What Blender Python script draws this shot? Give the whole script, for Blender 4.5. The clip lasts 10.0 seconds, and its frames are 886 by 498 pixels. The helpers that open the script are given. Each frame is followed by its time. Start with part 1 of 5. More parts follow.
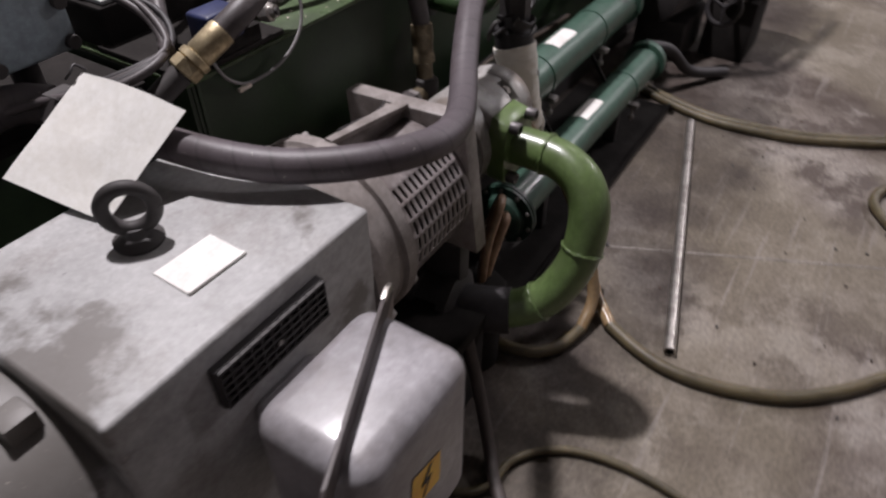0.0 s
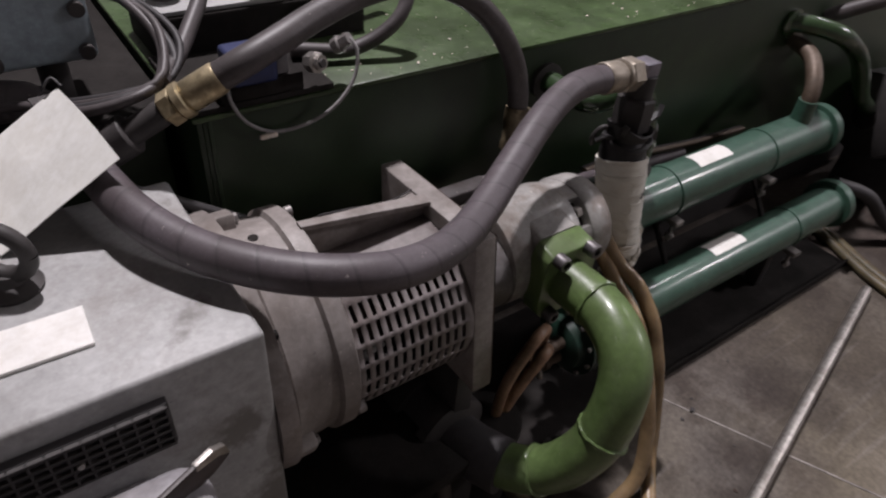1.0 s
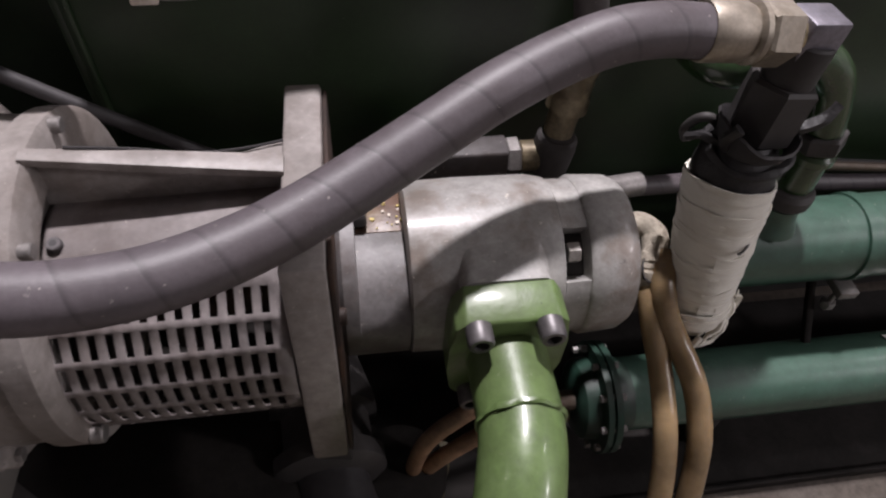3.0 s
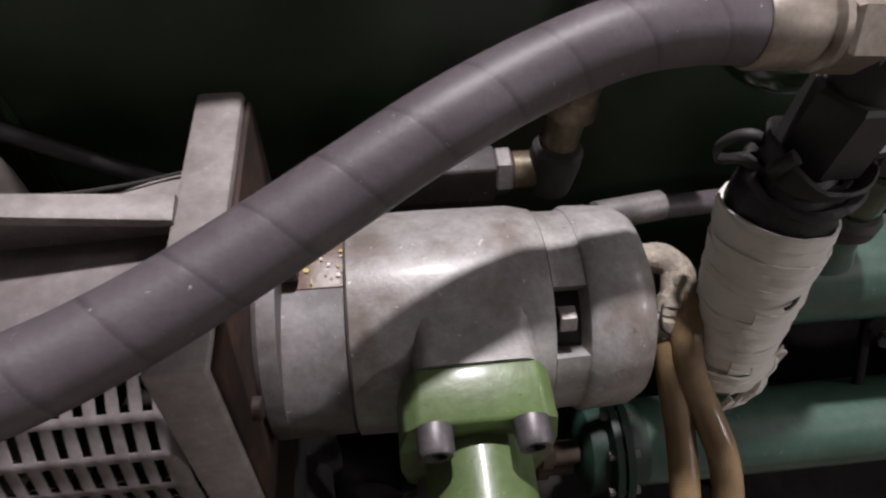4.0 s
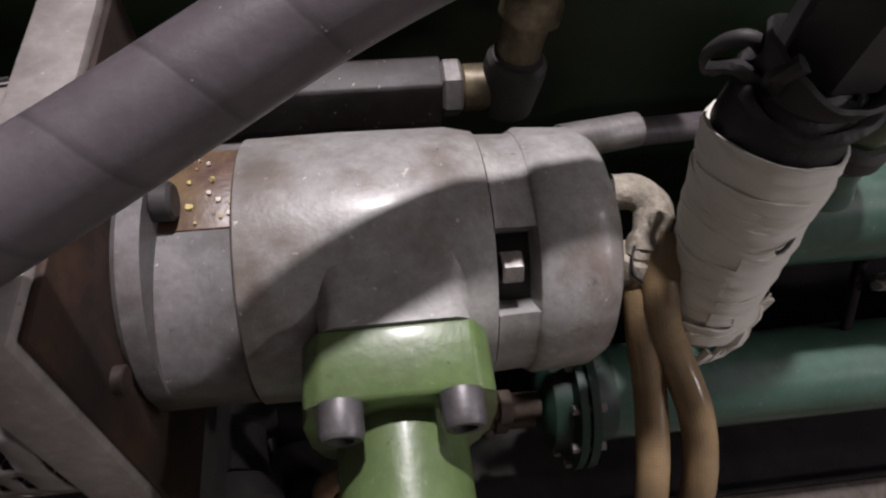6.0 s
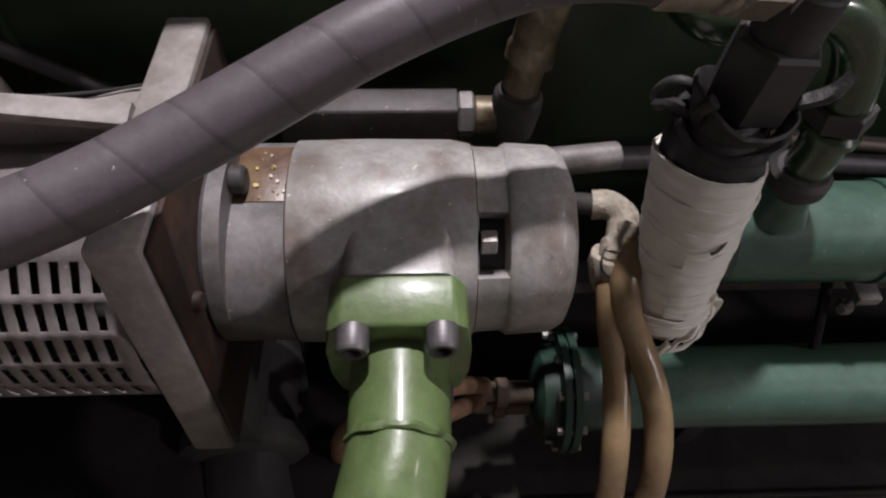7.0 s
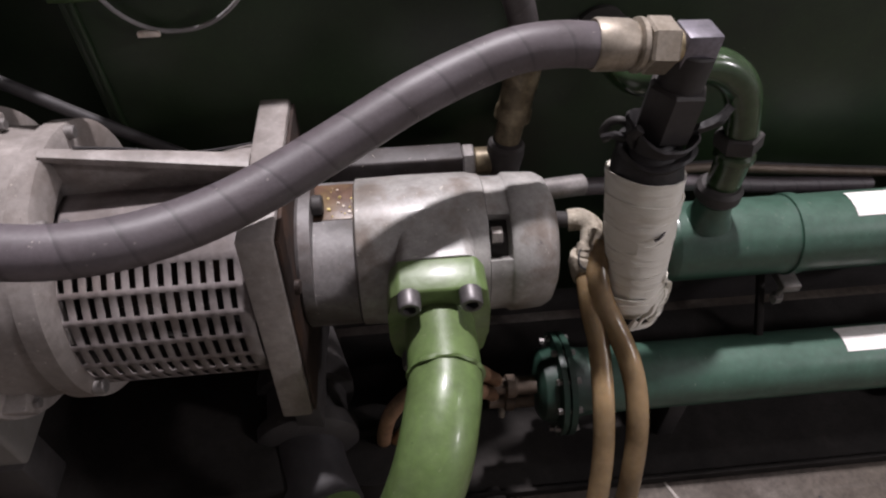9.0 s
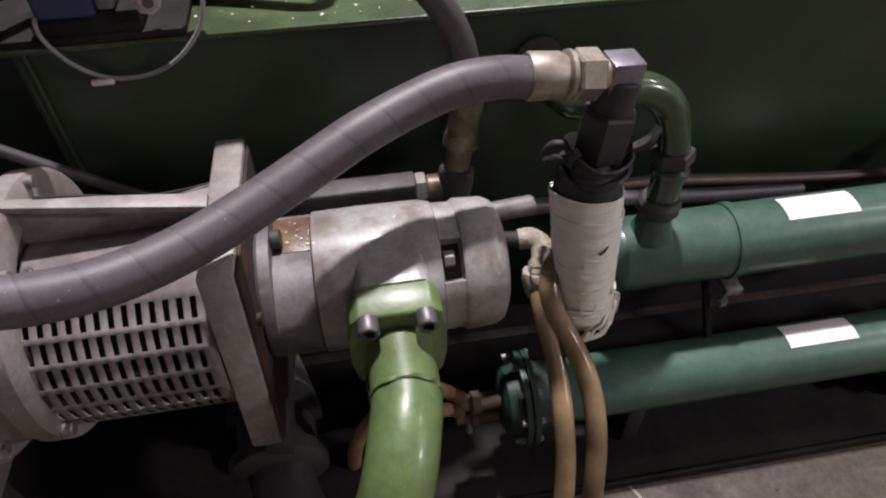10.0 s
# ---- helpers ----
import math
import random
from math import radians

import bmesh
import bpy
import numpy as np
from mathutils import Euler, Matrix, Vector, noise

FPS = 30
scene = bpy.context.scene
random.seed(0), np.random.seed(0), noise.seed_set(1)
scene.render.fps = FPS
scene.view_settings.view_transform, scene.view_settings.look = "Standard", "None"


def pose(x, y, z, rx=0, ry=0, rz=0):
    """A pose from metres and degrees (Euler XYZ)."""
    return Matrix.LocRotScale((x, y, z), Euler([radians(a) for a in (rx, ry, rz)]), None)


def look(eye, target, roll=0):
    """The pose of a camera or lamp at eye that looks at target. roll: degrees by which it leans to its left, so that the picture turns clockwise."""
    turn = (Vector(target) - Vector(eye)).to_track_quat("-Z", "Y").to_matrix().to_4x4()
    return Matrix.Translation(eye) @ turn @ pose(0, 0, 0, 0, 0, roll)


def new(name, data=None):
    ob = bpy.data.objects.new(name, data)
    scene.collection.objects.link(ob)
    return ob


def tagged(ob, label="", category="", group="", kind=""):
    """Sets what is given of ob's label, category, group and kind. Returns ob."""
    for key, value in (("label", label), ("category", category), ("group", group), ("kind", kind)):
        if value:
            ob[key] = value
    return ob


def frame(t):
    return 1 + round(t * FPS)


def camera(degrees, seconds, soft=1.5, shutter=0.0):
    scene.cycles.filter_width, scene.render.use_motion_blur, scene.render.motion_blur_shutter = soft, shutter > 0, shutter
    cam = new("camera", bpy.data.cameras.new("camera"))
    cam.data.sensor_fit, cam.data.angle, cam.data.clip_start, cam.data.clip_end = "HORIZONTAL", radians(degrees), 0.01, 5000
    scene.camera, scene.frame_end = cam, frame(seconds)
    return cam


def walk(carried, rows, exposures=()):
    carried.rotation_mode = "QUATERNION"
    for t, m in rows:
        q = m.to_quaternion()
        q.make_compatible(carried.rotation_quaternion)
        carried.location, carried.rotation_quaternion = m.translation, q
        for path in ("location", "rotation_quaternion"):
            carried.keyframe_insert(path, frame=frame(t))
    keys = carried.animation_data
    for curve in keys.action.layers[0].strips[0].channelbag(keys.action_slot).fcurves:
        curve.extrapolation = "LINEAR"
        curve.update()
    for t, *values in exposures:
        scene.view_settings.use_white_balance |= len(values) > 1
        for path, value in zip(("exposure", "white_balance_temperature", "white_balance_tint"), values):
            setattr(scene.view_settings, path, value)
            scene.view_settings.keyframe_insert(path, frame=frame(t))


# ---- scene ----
cam = camera(67.9, 10.0, soft=2.2, shutter=0.3)
PATH = [
    (0.0, (-0.5026, -0.415, 1.1918), (0.6369, 0.3165, 0.0058), -0.0),
    (0.5, (-0.2944, -0.4697, 1.1992), (0.738, 0.4902, 0.0799), 6.22),
    (1.0, (-0.157, -0.4442, 1.1818), (0.703, 0.6582, 0.0481), 5.14),
    (1.5, (-0.0124, -0.3368, 1.1455), (0.6794, 0.7936, -0.0725), 4.55),
    (2.0, (0.0802, -0.2857, 1.1099), (0.5861, 0.8487, -0.1929), 4.0),
    (2.5, (0.2515, -0.2762, 1.0774), (0.5061, 0.8582, -0.2967), 4.47),
    (3.0, (0.3423, -0.2491, 1.0468), (0.5663, 0.8695, -0.3456), 4.53),
    (4.3, (0.4345, -0.0829, 0.9411), (0.5641, 0.8959, -0.5639), 3.02),
    (4.5, (0.4485, -0.0714, 0.9165), (0.5736, 0.8507, -0.6243), 3.98),
    (5.0, (0.4593, -0.0547, 0.9078), (0.601, 0.8894, -0.6182), 3.2),
    (5.5, (0.4649, -0.0489, 0.8919), (0.6445, 0.8543, -0.6547), 4.79),
    (6.0, (0.4611, -0.0648, 0.9058), (0.6397, 0.8368, -0.6419), 5.0),
    (6.2, (0.4619, -0.0878, 0.9228), (0.6299, 0.8237, -0.6202), 5.08),
    (7.5, (0.4904, -0.2099, 1.0196), (0.5231, 0.8467, -0.4373), 1.35),
    (8.0, (0.4664, -0.2511, 1.044), (0.5374, 0.8452, -0.3818), 0.95),
    (8.5, (0.4355, -0.3142, 1.0762), (0.5181, 0.8489, -0.295), 0.31),
    (9.0, (0.4312, -0.3671, 1.0991), (0.5473, 0.8298, -0.2403), -0.07),
    (9.5, (0.4413, -0.3855, 1.1114), (0.6026, 0.8412, -0.196), -0.64),
    (10.0, (0.4447, -0.3896, 1.1285), (0.6509, 0.8365, -0.1732), -0.36),
]
walk(cam, [(t, look(eye, target, roll)) for t, eye, target, roll in PATH],
     exposures=[(0.0, 0.14), (0.6, 0.05), (1.0, -0.06), (1.5, -0.1), (2.0, 0.4), (2.6, 0.42), (3.1, 0.36), (4.4, 0.05), (5.8, 0.02), (7.5, 0.18), (10.0, 0.47)])

# ---- world and light ----
world = bpy.data.worlds.new("hall_air")
world.use_nodes = True
world.node_tree.nodes["Background"].inputs[0].default_value = (0.30, 0.30, 0.32, 1)
world.node_tree.nodes["Background"].inputs[1].default_value = 0.02
scene.world = world


def hall_and_fill_lamp(x, y, z, watts, size):
    data = bpy.data.lights.new("hall_and_fill_light", "AREA")
    data.shape, data.size, data.energy, data.color = "DISK", size, watts, (1.0, 0.936, 0.985)
    ob = new("hall_and_fill_light", data)
    ob.matrix_world = pose(x, y, z)
    return ob


# first lamp matches the cast shadows; the others are added fill, set by brightness
LAMPS = [(0.75, 1.47, 4.6, 240, 0.22), (-3.0, 0.2, 4.4, 5, 0.40), (5.2, 0.2, 4.6, 40, 0.40), (5.5, -2.1, 3.4, 125, 0.40)]
for lx, ly, lz, watts, size in LAMPS:
    hall_and_fill_lamp(lx, ly, lz, watts, size)


# ---- materials ----
def nodes_of(name):
    m = bpy.data.materials.new(name)
    m.use_nodes = True
    return m, m.node_tree.nodes, m.node_tree.links, m.node_tree.nodes["Principled BSDF"]


def noise_node(n, l, scale, detail=5, rough=0.6, coord="Object"):
    tc = n.new("ShaderNodeTexCoord")
    t = n.new("ShaderNodeTexNoise")
    t.inputs["Scale"].default_value, t.inputs["Detail"].default_value, t.inputs["Roughness"].default_value = scale, detail, rough
    l.new(tc.outputs[coord], t.inputs["Vector"])
    return t.outputs["Fac"]


def ramp(n, l, fac, stops):
    r = n.new("ShaderNodeValToRGB")
    els = r.color_ramp.elements
    while len(els) < len(stops):
        els.new(0.5)
    for e, (p, c) in zip(els, stops):
        e.position, e.color = p, (*c, 1) if len(c) == 3 else c
    l.new(fac, r.inputs["Fac"])
    return r.outputs["Color"]


def mixc(n, l, fac, a, b, mode="MIX"):
    m = n.new("ShaderNodeMix")
    m.data_type, m.blend_type = "RGBA", mode
    for sock, v in ((m.inputs[0], fac), (m.inputs[6], a), (m.inputs[7], b)):
        if hasattr(v, "links"):
            l.new(v, sock)
        else:
            sock.default_value = v if isinstance(v, float) else (*v, 1)
    return m.outputs[2]


def math_node(n, l, op, a, b=0.0, clamp=False):
    m = n.new("ShaderNodeMath")
    m.operation, m.use_clamp = op, clamp
    for sock, v in zip(m.inputs, (a, b)):
        if hasattr(v, "links"):
            l.new(v, sock)
        else:
            sock.default_value = v
    return m.outputs[0]


def bump(n, l, bsdf, height, strength, distance):
    b = n.new("ShaderNodeBump")
    b.inputs["Strength"].default_value, b.inputs["Distance"].default_value = strength, distance
    l.new(height, b.inputs["Height"])
    l.new(b.outputs["Normal"], bsdf.inputs["Normal"])


def surface(name, base, rough=0.5, metal=0.0, dust=0.0, dust_colour=(0.33, 0.30, 0.28), vary=0.25, coarse=9.0, fine=130.0, relief=0.15, depth=0.001, stain=(0.0, (0.1, 0.07, 0.05)), coat=0.0, grime=0.0, specks=0.0, grime_scale=5.0, grime_edge=0.12, lumps=1.5, spec=0.5):
    """Painted, cast or rubber surface: tone in two scales, dust that has settled on it, stains, fine relief."""
    m, n, l, bsdf = nodes_of(name)
    big, small = noise_node(n, l, coarse), noise_node(n, l, fine, 3)
    tone = ramp(n, l, big, [(0.25, tuple(c * (1 - vary) for c in base)), (0.75, tuple(min(1, c * (1 + vary)) for c in base))])
    tone = mixc(n, l, 0.2, tone, ramp(n, l, small, [(0.3, (0.22, 0.22, 0.22)), (0.7, (0.78, 0.78, 0.78))]), "OVERLAY")
    tone = mixc(n, l, 0.26, tone, ramp(n, l, noise_node(n, l, coarse * 4.5, 6, 0.72), [(0.34, (0.2, 0.19, 0.18)), (0.66, (0.8, 0.8, 0.8))]), "OVERLAY")
    if stain[0] > 0:
        s = ramp(n, l, noise_node(n, l, coarse * 0.6 + 3, 8, 0.7), [(0.49, (0, 0, 0)), (0.63, (stain[0],) * 3)])
        tone = mixc(n, l, s, tone, stain[1])
    if dust > 0:
        g = n.new("ShaderNodeNewGeometry")
        sep = n.new("ShaderNodeSeparateXYZ")
        l.new(g.outputs["Normal"], sep.inputs[0])
        up = math_node(n, l, "MULTIPLY_ADD", sep.outputs[2], 0.6, True)
        up.node.inputs[2].default_value = 0.35
        d = math_node(n, l, "MULTIPLY", up, math_node(n, l, "MULTIPLY", ramp(n, l, noise_node(n, l, coarse * 2.2, 7, 0.7), [(0.3, (0.35,) * 3), (0.7, (1, 1, 1))]), dust), True)
        tone = mixc(n, l, d, tone, dust_colour)
        l.new(math_node(n, l, "MULTIPLY_ADD", d, 0.75 - rough * 0.6), bsdf.inputs["Roughness"])
        bsdf.inputs["Roughness"].links[0].from_node.inputs[2].default_value = rough
    else:
        l.new(math_node(n, l, "MULTIPLY_ADD", small, 0.16), bsdf.inputs["Roughness"])
        bsdf.inputs["Roughness"].links[0].from_node.inputs[2].default_value = max(0.02, rough - 0.08)
    if grime > 0:
        s = ramp(n, l, noise_node(n, l, grime_scale, 7, 0.62), [(0.52 - grime_edge / 2, (0, 0, 0)), (0.52 + grime_edge / 2, (grime,) * 3)])
        tone = mixc(n, l, s, tone, tuple(c * k for c, k in zip(base, (0.36, 0.33, 0.30))))
    if specks > 0:
        sp = ramp(n, l, noise_node(n, l, 150, 4, 0.75), [(0.665, (0, 0, 0)), (0.69, (specks,) * 3)])
        tone = mixc(n, l, sp, tone, (0.72, 0.66, 0.58))
        pits = ramp(n, l, noise_node(n, l, 75, 5, 0.8), [(0.30, (0.75,) * 3), (0.335, (0, 0, 0))])
        tone = mixc(n, l, pits, tone, tuple(c * 0.25 for c in base))
    l.new(tone, bsdf.inputs["Base Color"])
    bsdf.inputs["Metallic"].default_value = metal
    bsdf.inputs["Specular IOR Level"].default_value = spec
    bsdf.inputs["Coat Weight"].default_value = coat
    bsdf.inputs["Coat Roughness"].default_value = 0.15
    h = math_node(n, l, "ADD", small, math_node(n, l, "MULTIPLY", big, lumps))
    bump(n, l, bsdf, h, relief, depth)
    return m


# large dark patches: smudges, and the tag's and hoses' shadow put into colour
MOTOR = surface("motor_paint", (0.375, 0.375, 0.375), 0.45, grime=0.85, grime_scale=3.6, grime_edge=0.045, specks=0.3, dust=0.2, vary=0.22, coarse=6, dust_colour=(0.36, 0.345, 0.33), stain=(0.6, (0.16, 0.14, 0.125)))
BOXPAINT = surface("terminal_box_paint", (0.315, 0.305, 0.325), 0.36, dust=0.15, vary=0.14, coarse=14, stain=(0.35, (0.22, 0.19, 0.18)), grime=0.3, grime_scale=10.0, coat=0.1)
CAST = surface("cast_aluminium", (0.285, 0.258, 0.246), 0.44, grime=0.45, grime_scale=8.0, specks=0.4, dust=0.2, vary=0.22, coarse=11, dust_colour=(0.30, 0.27, 0.25), relief=0.35, stain=(0.45, (0.13, 0.095, 0.075)))
GUARD = surface("grimy_guard_sheet", (0.195, 0.172, 0.170), 0.42, grime=0.35, grime_scale=9.0, specks=0.3, dust=0.15, vary=0.2, coarse=12, dust_colour=(0.27, 0.24, 0.23), relief=0.2, stain=(0.4, (0.12, 0.085, 0.068)))
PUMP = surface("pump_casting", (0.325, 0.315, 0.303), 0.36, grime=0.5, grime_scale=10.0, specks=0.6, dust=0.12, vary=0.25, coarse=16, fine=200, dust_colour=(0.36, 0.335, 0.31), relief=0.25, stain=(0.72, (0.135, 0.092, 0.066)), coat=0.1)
# front casting: grime, with the hose's shadow darkening the base colour too
PUMPF = surface("grimy_shaded_pump_casting", (0.135, 0.126, 0.126), 0.48, grime=0.6, grime_scale=12.0, specks=0.5, dust=0.05, vary=0.3, coarse=16, fine=200, dust_colour=(0.22, 0.19, 0.18), relief=0.25, stain=(0.7, (0.075, 0.046, 0.036)))
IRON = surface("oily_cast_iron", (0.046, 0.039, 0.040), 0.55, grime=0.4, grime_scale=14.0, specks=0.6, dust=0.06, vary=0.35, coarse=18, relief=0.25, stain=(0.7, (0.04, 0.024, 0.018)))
RUST = surface("rusty_steel", (0.026, 0.014, 0.010), 0.75, vary=0.6, coarse=14, relief=0.5, stain=(0.7, (0.070, 0.032, 0.016)))
OILY = surface("oily_rust", (0.11, 0.062, 0.042), 0.4, vary=0.5, coarse=40, relief=0.4, stain=(0.6, (0.2, 0.14, 0.06)))
GREEN = surface("green_pipe_paint", (0.090, 0.146, 0.043), 0.34, vary=0.22, coarse=20, fine=60, dust=0.18, dust_colour=(0.25, 0.28, 0.18), relief=0.3, depth=0.0014, coat=0.25, specks=0.15, stain=(0.5, (0.055, 0.075, 0.028)), lumps=1.8)
# cooler paint darkened for the shade on the lower flange and bonnet
TUBEDARK = surface("shaded_cooler_paint", (0.012, 0.036, 0.025), 0.42, vary=0.35, coarse=14, dust=0.08, dust_colour=(0.12, 0.14, 0.12), stain=(0.5, (0.012, 0.016, 0.012)))
TUBE = surface("cooler_green_paint", (0.027, 0.076, 0.050), 0.36, vary=0.3, coarse=8, dust=0.19, coat=0.3, relief=0.15, dust_colour=(0.22, 0.28, 0.25), specks=0.2, stain=(0.4, (0.010, 0.030, 0.022)))
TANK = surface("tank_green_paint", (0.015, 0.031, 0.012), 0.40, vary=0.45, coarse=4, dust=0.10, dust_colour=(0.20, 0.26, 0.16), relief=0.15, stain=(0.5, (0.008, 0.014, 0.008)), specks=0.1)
# base lighter than the sides: overhead glare put into colour, besides dust
TANKTOP = surface("tank_top_dusty_lit_green", (0.045, 0.080, 0.027), 0.21, vary=0.45, coarse=7, dust=0.2, dust_colour=(0.20, 0.235, 0.155), relief=0.25, stain=(0.7, (0.02, 0.035, 0.014)), grime=0.5, grime_scale=6.0, specks=0.9)
STEEL = surface("zinc_steel", (0.50, 0.475, 0.45), 0.36, 0.9, vary=0.3, coarse=40, relief=0.2, dust=0.25, grime=0.5, grime_scale=22.0)
BOLT = surface("dull_bolt_steel", (0.24, 0.225, 0.22), 0.45, 0.6, vary=0.25, coarse=60, dust=0.25)
BRASS = surface("brass", (0.50, 0.41, 0.25), 0.36, 0.75, vary=0.3, coarse=35, dust=0.4, dust_colour=(0.40, 0.36, 0.29), grime=0.5, grime_scale=40.0)
NUT = surface("tarnished_zinc", (0.36, 0.315, 0.255), 0.42, 0.6, vary=0.35, coarse=40, dust=0.35, grime=0.4, grime_scale=40.0)
COPPER = surface("dull_copper", (0.125, 0.088, 0.062), 0.5, 0.35, vary=0.4, coarse=30, dust=0.2, grime=0.4, grime_scale=30.0)
DARK = surface("dark_grimy_steel", (0.034, 0.031, 0.031), 0.6, vary=0.4, coarse=10, dust=0.12, dust_colour=(0.16, 0.13, 0.12), relief=0.3)
# bed steel; also blackens the sheet that stands for shade under the coolers
BED = surface("oily_bed_steel_and_shade", (0.020, 0.018, 0.017), 0.85, vary=0.5, coarse=6, dust=0.03, dust_colour=(0.14, 0.12, 0.11), relief=0.3, spec=0.12)
BLACK = surface("black_rubber", (0.024, 0.022, 0.024), 0.55, vary=0.3, coarse=20, dust=0.12, dust_colour=(0.2, 0.18, 0.18))
BLACKTAPE = surface("black_tape", (0.020, 0.018, 0.019), 0.55, vary=0.4, coarse=30, relief=0.4, depth=0.003)


def wrinkled_tape(name, base, dirty):
    """Cloth tape: folds that run slanting round the pipe, yellowed and dirty in places."""
    m, n, l, bsdf = nodes_of(name)
    tc = n.new("ShaderNodeTexCoord")
    heights = []
    for tilt, scale, dist in ((14, 1.0, 0.5), (-9, 0.62, 0.8)):
        mp = n.new("ShaderNodeMapping")
        mp.inputs["Rotation"].default_value, mp.inputs["Scale"].default_value = (radians(10), radians(tilt), 0), (16 * scale, 16 * scale, 120 * scale)
        l.new(tc.outputs["Object"], mp.inputs["Vector"])
        t = n.new("ShaderNodeTexNoise")
        t.inputs["Scale"].default_value, t.inputs["Detail"].default_value, t.inputs["Distortion"].default_value = 1.0, 3, dist
        l.new(mp.outputs["Vector"], t.inputs["Vector"])
        heights.append(t.outputs["Fac"])
    fold = math_node(n, l, "ADD", heights[0], math_node(n, l, "MULTIPLY", heights[1], 1.4))
    weave = noise_node(n, l, 420, 2)
    tone = ramp(n, l, noise_node(n, l, 26, 5), [(0.3, tuple(c * 0.93 for c in base)), (0.7, base)])
    tone = mixc(n, l, ramp(n, l, noise_node(n, l, 17, 7, 0.7), [(0.50, (0, 0, 0)), (0.68, (0.3,) * 3)]), tone, dirty)
    tone = mixc(n, l, ramp(n, l, heights[0], [(0.30, (0.35,) * 3), (0.40, (0, 0, 0))]), tone, dirty)
    l.new(tone, bsdf.inputs["Base Color"])
    bsdf.inputs["Roughness"].default_value = 0.8
    bsdf.inputs["Sheen Weight"].default_value = 0.6
    bsdf.inputs["Sheen Roughness"].default_value = 0.6
    bump(n, l, bsdf, math_node(n, l, "ADD", math_node(n, l, "MULTIPLY", fold, 3.0), math_node(n, l, "MULTIPLY", weave, 0.25)), 0.7, 0.0015)
    return m


CLOTH = wrinkled_tape("dirty_white_tape", (0.86, 0.83, 0.74), (0.50, 0.43, 0.31))
RAG = surface("dirty_binding_cloth", (0.35, 0.31, 0.25), 0.9, vary=0.35, coarse=45, fine=260, relief=0.7, depth=0.002, stain=(0.7, (0.12, 0.085, 0.06)))
PAPER = surface("off_white_card", (0.80, 0.79, 0.75), 0.33, vary=0.09, coarse=16, relief=0.08, stain=(0.3, (0.62, 0.585, 0.52)))
STICKER = surface("white_sticker", (0.80, 0.78, 0.75), 0.35, vary=0.08, coarse=30, stain=(0.3, (0.56, 0.52, 0.45)))
YELLOW = surface("warning_yellow", (0.75, 0.42, 0.03), 0.4, vary=0.12)
INK = surface("black_ink", (0.02, 0.02, 0.02), 0.5, vary=0.1)
BLUE = surface("blue_paint", (0.010, 0.020, 0.085), 0.4, vary=0.3, dust=0.10)
GREYBLUE = surface("grey_blue_paint", (0.29, 0.355, 0.40), 0.5, vary=0.2, dust=0.25, grime=0.4, grime_scale=9.0)
SILVER = surface("silver_drum_paint", (0.14, 0.138, 0.145), 0.4, 0.3, vary=0.35, coarse=4, dust=0.2)
GRIT = surface("yellow_grit", (0.55, 0.44, 0.18), 0.8, vary=0.3, coarse=50)
TANHOSE = surface("oily_tan_hose", (0.30, 0.175, 0.105), 0.42, vary=0.35, coarse=20, dust=0.12, grime=0.6, grime_scale=18.0)
PALEGRIT = surface("pale_grit", (0.75, 0.66, 0.58), 0.8, vary=0.2, coarse=50)
# paint of the unseen walls and ceiling, raised to bounce more light back
WALLPAINT = surface("hall_wall_paint", (0.50, 0.49, 0.50), 0.8, vary=0.12, coarse=1.2, fine=30)
CEILPAINT = surface("hall_ceiling_paint", (0.48, 0.47, 0.48), 0.9, vary=0.12, coarse=1.2, fine=30)


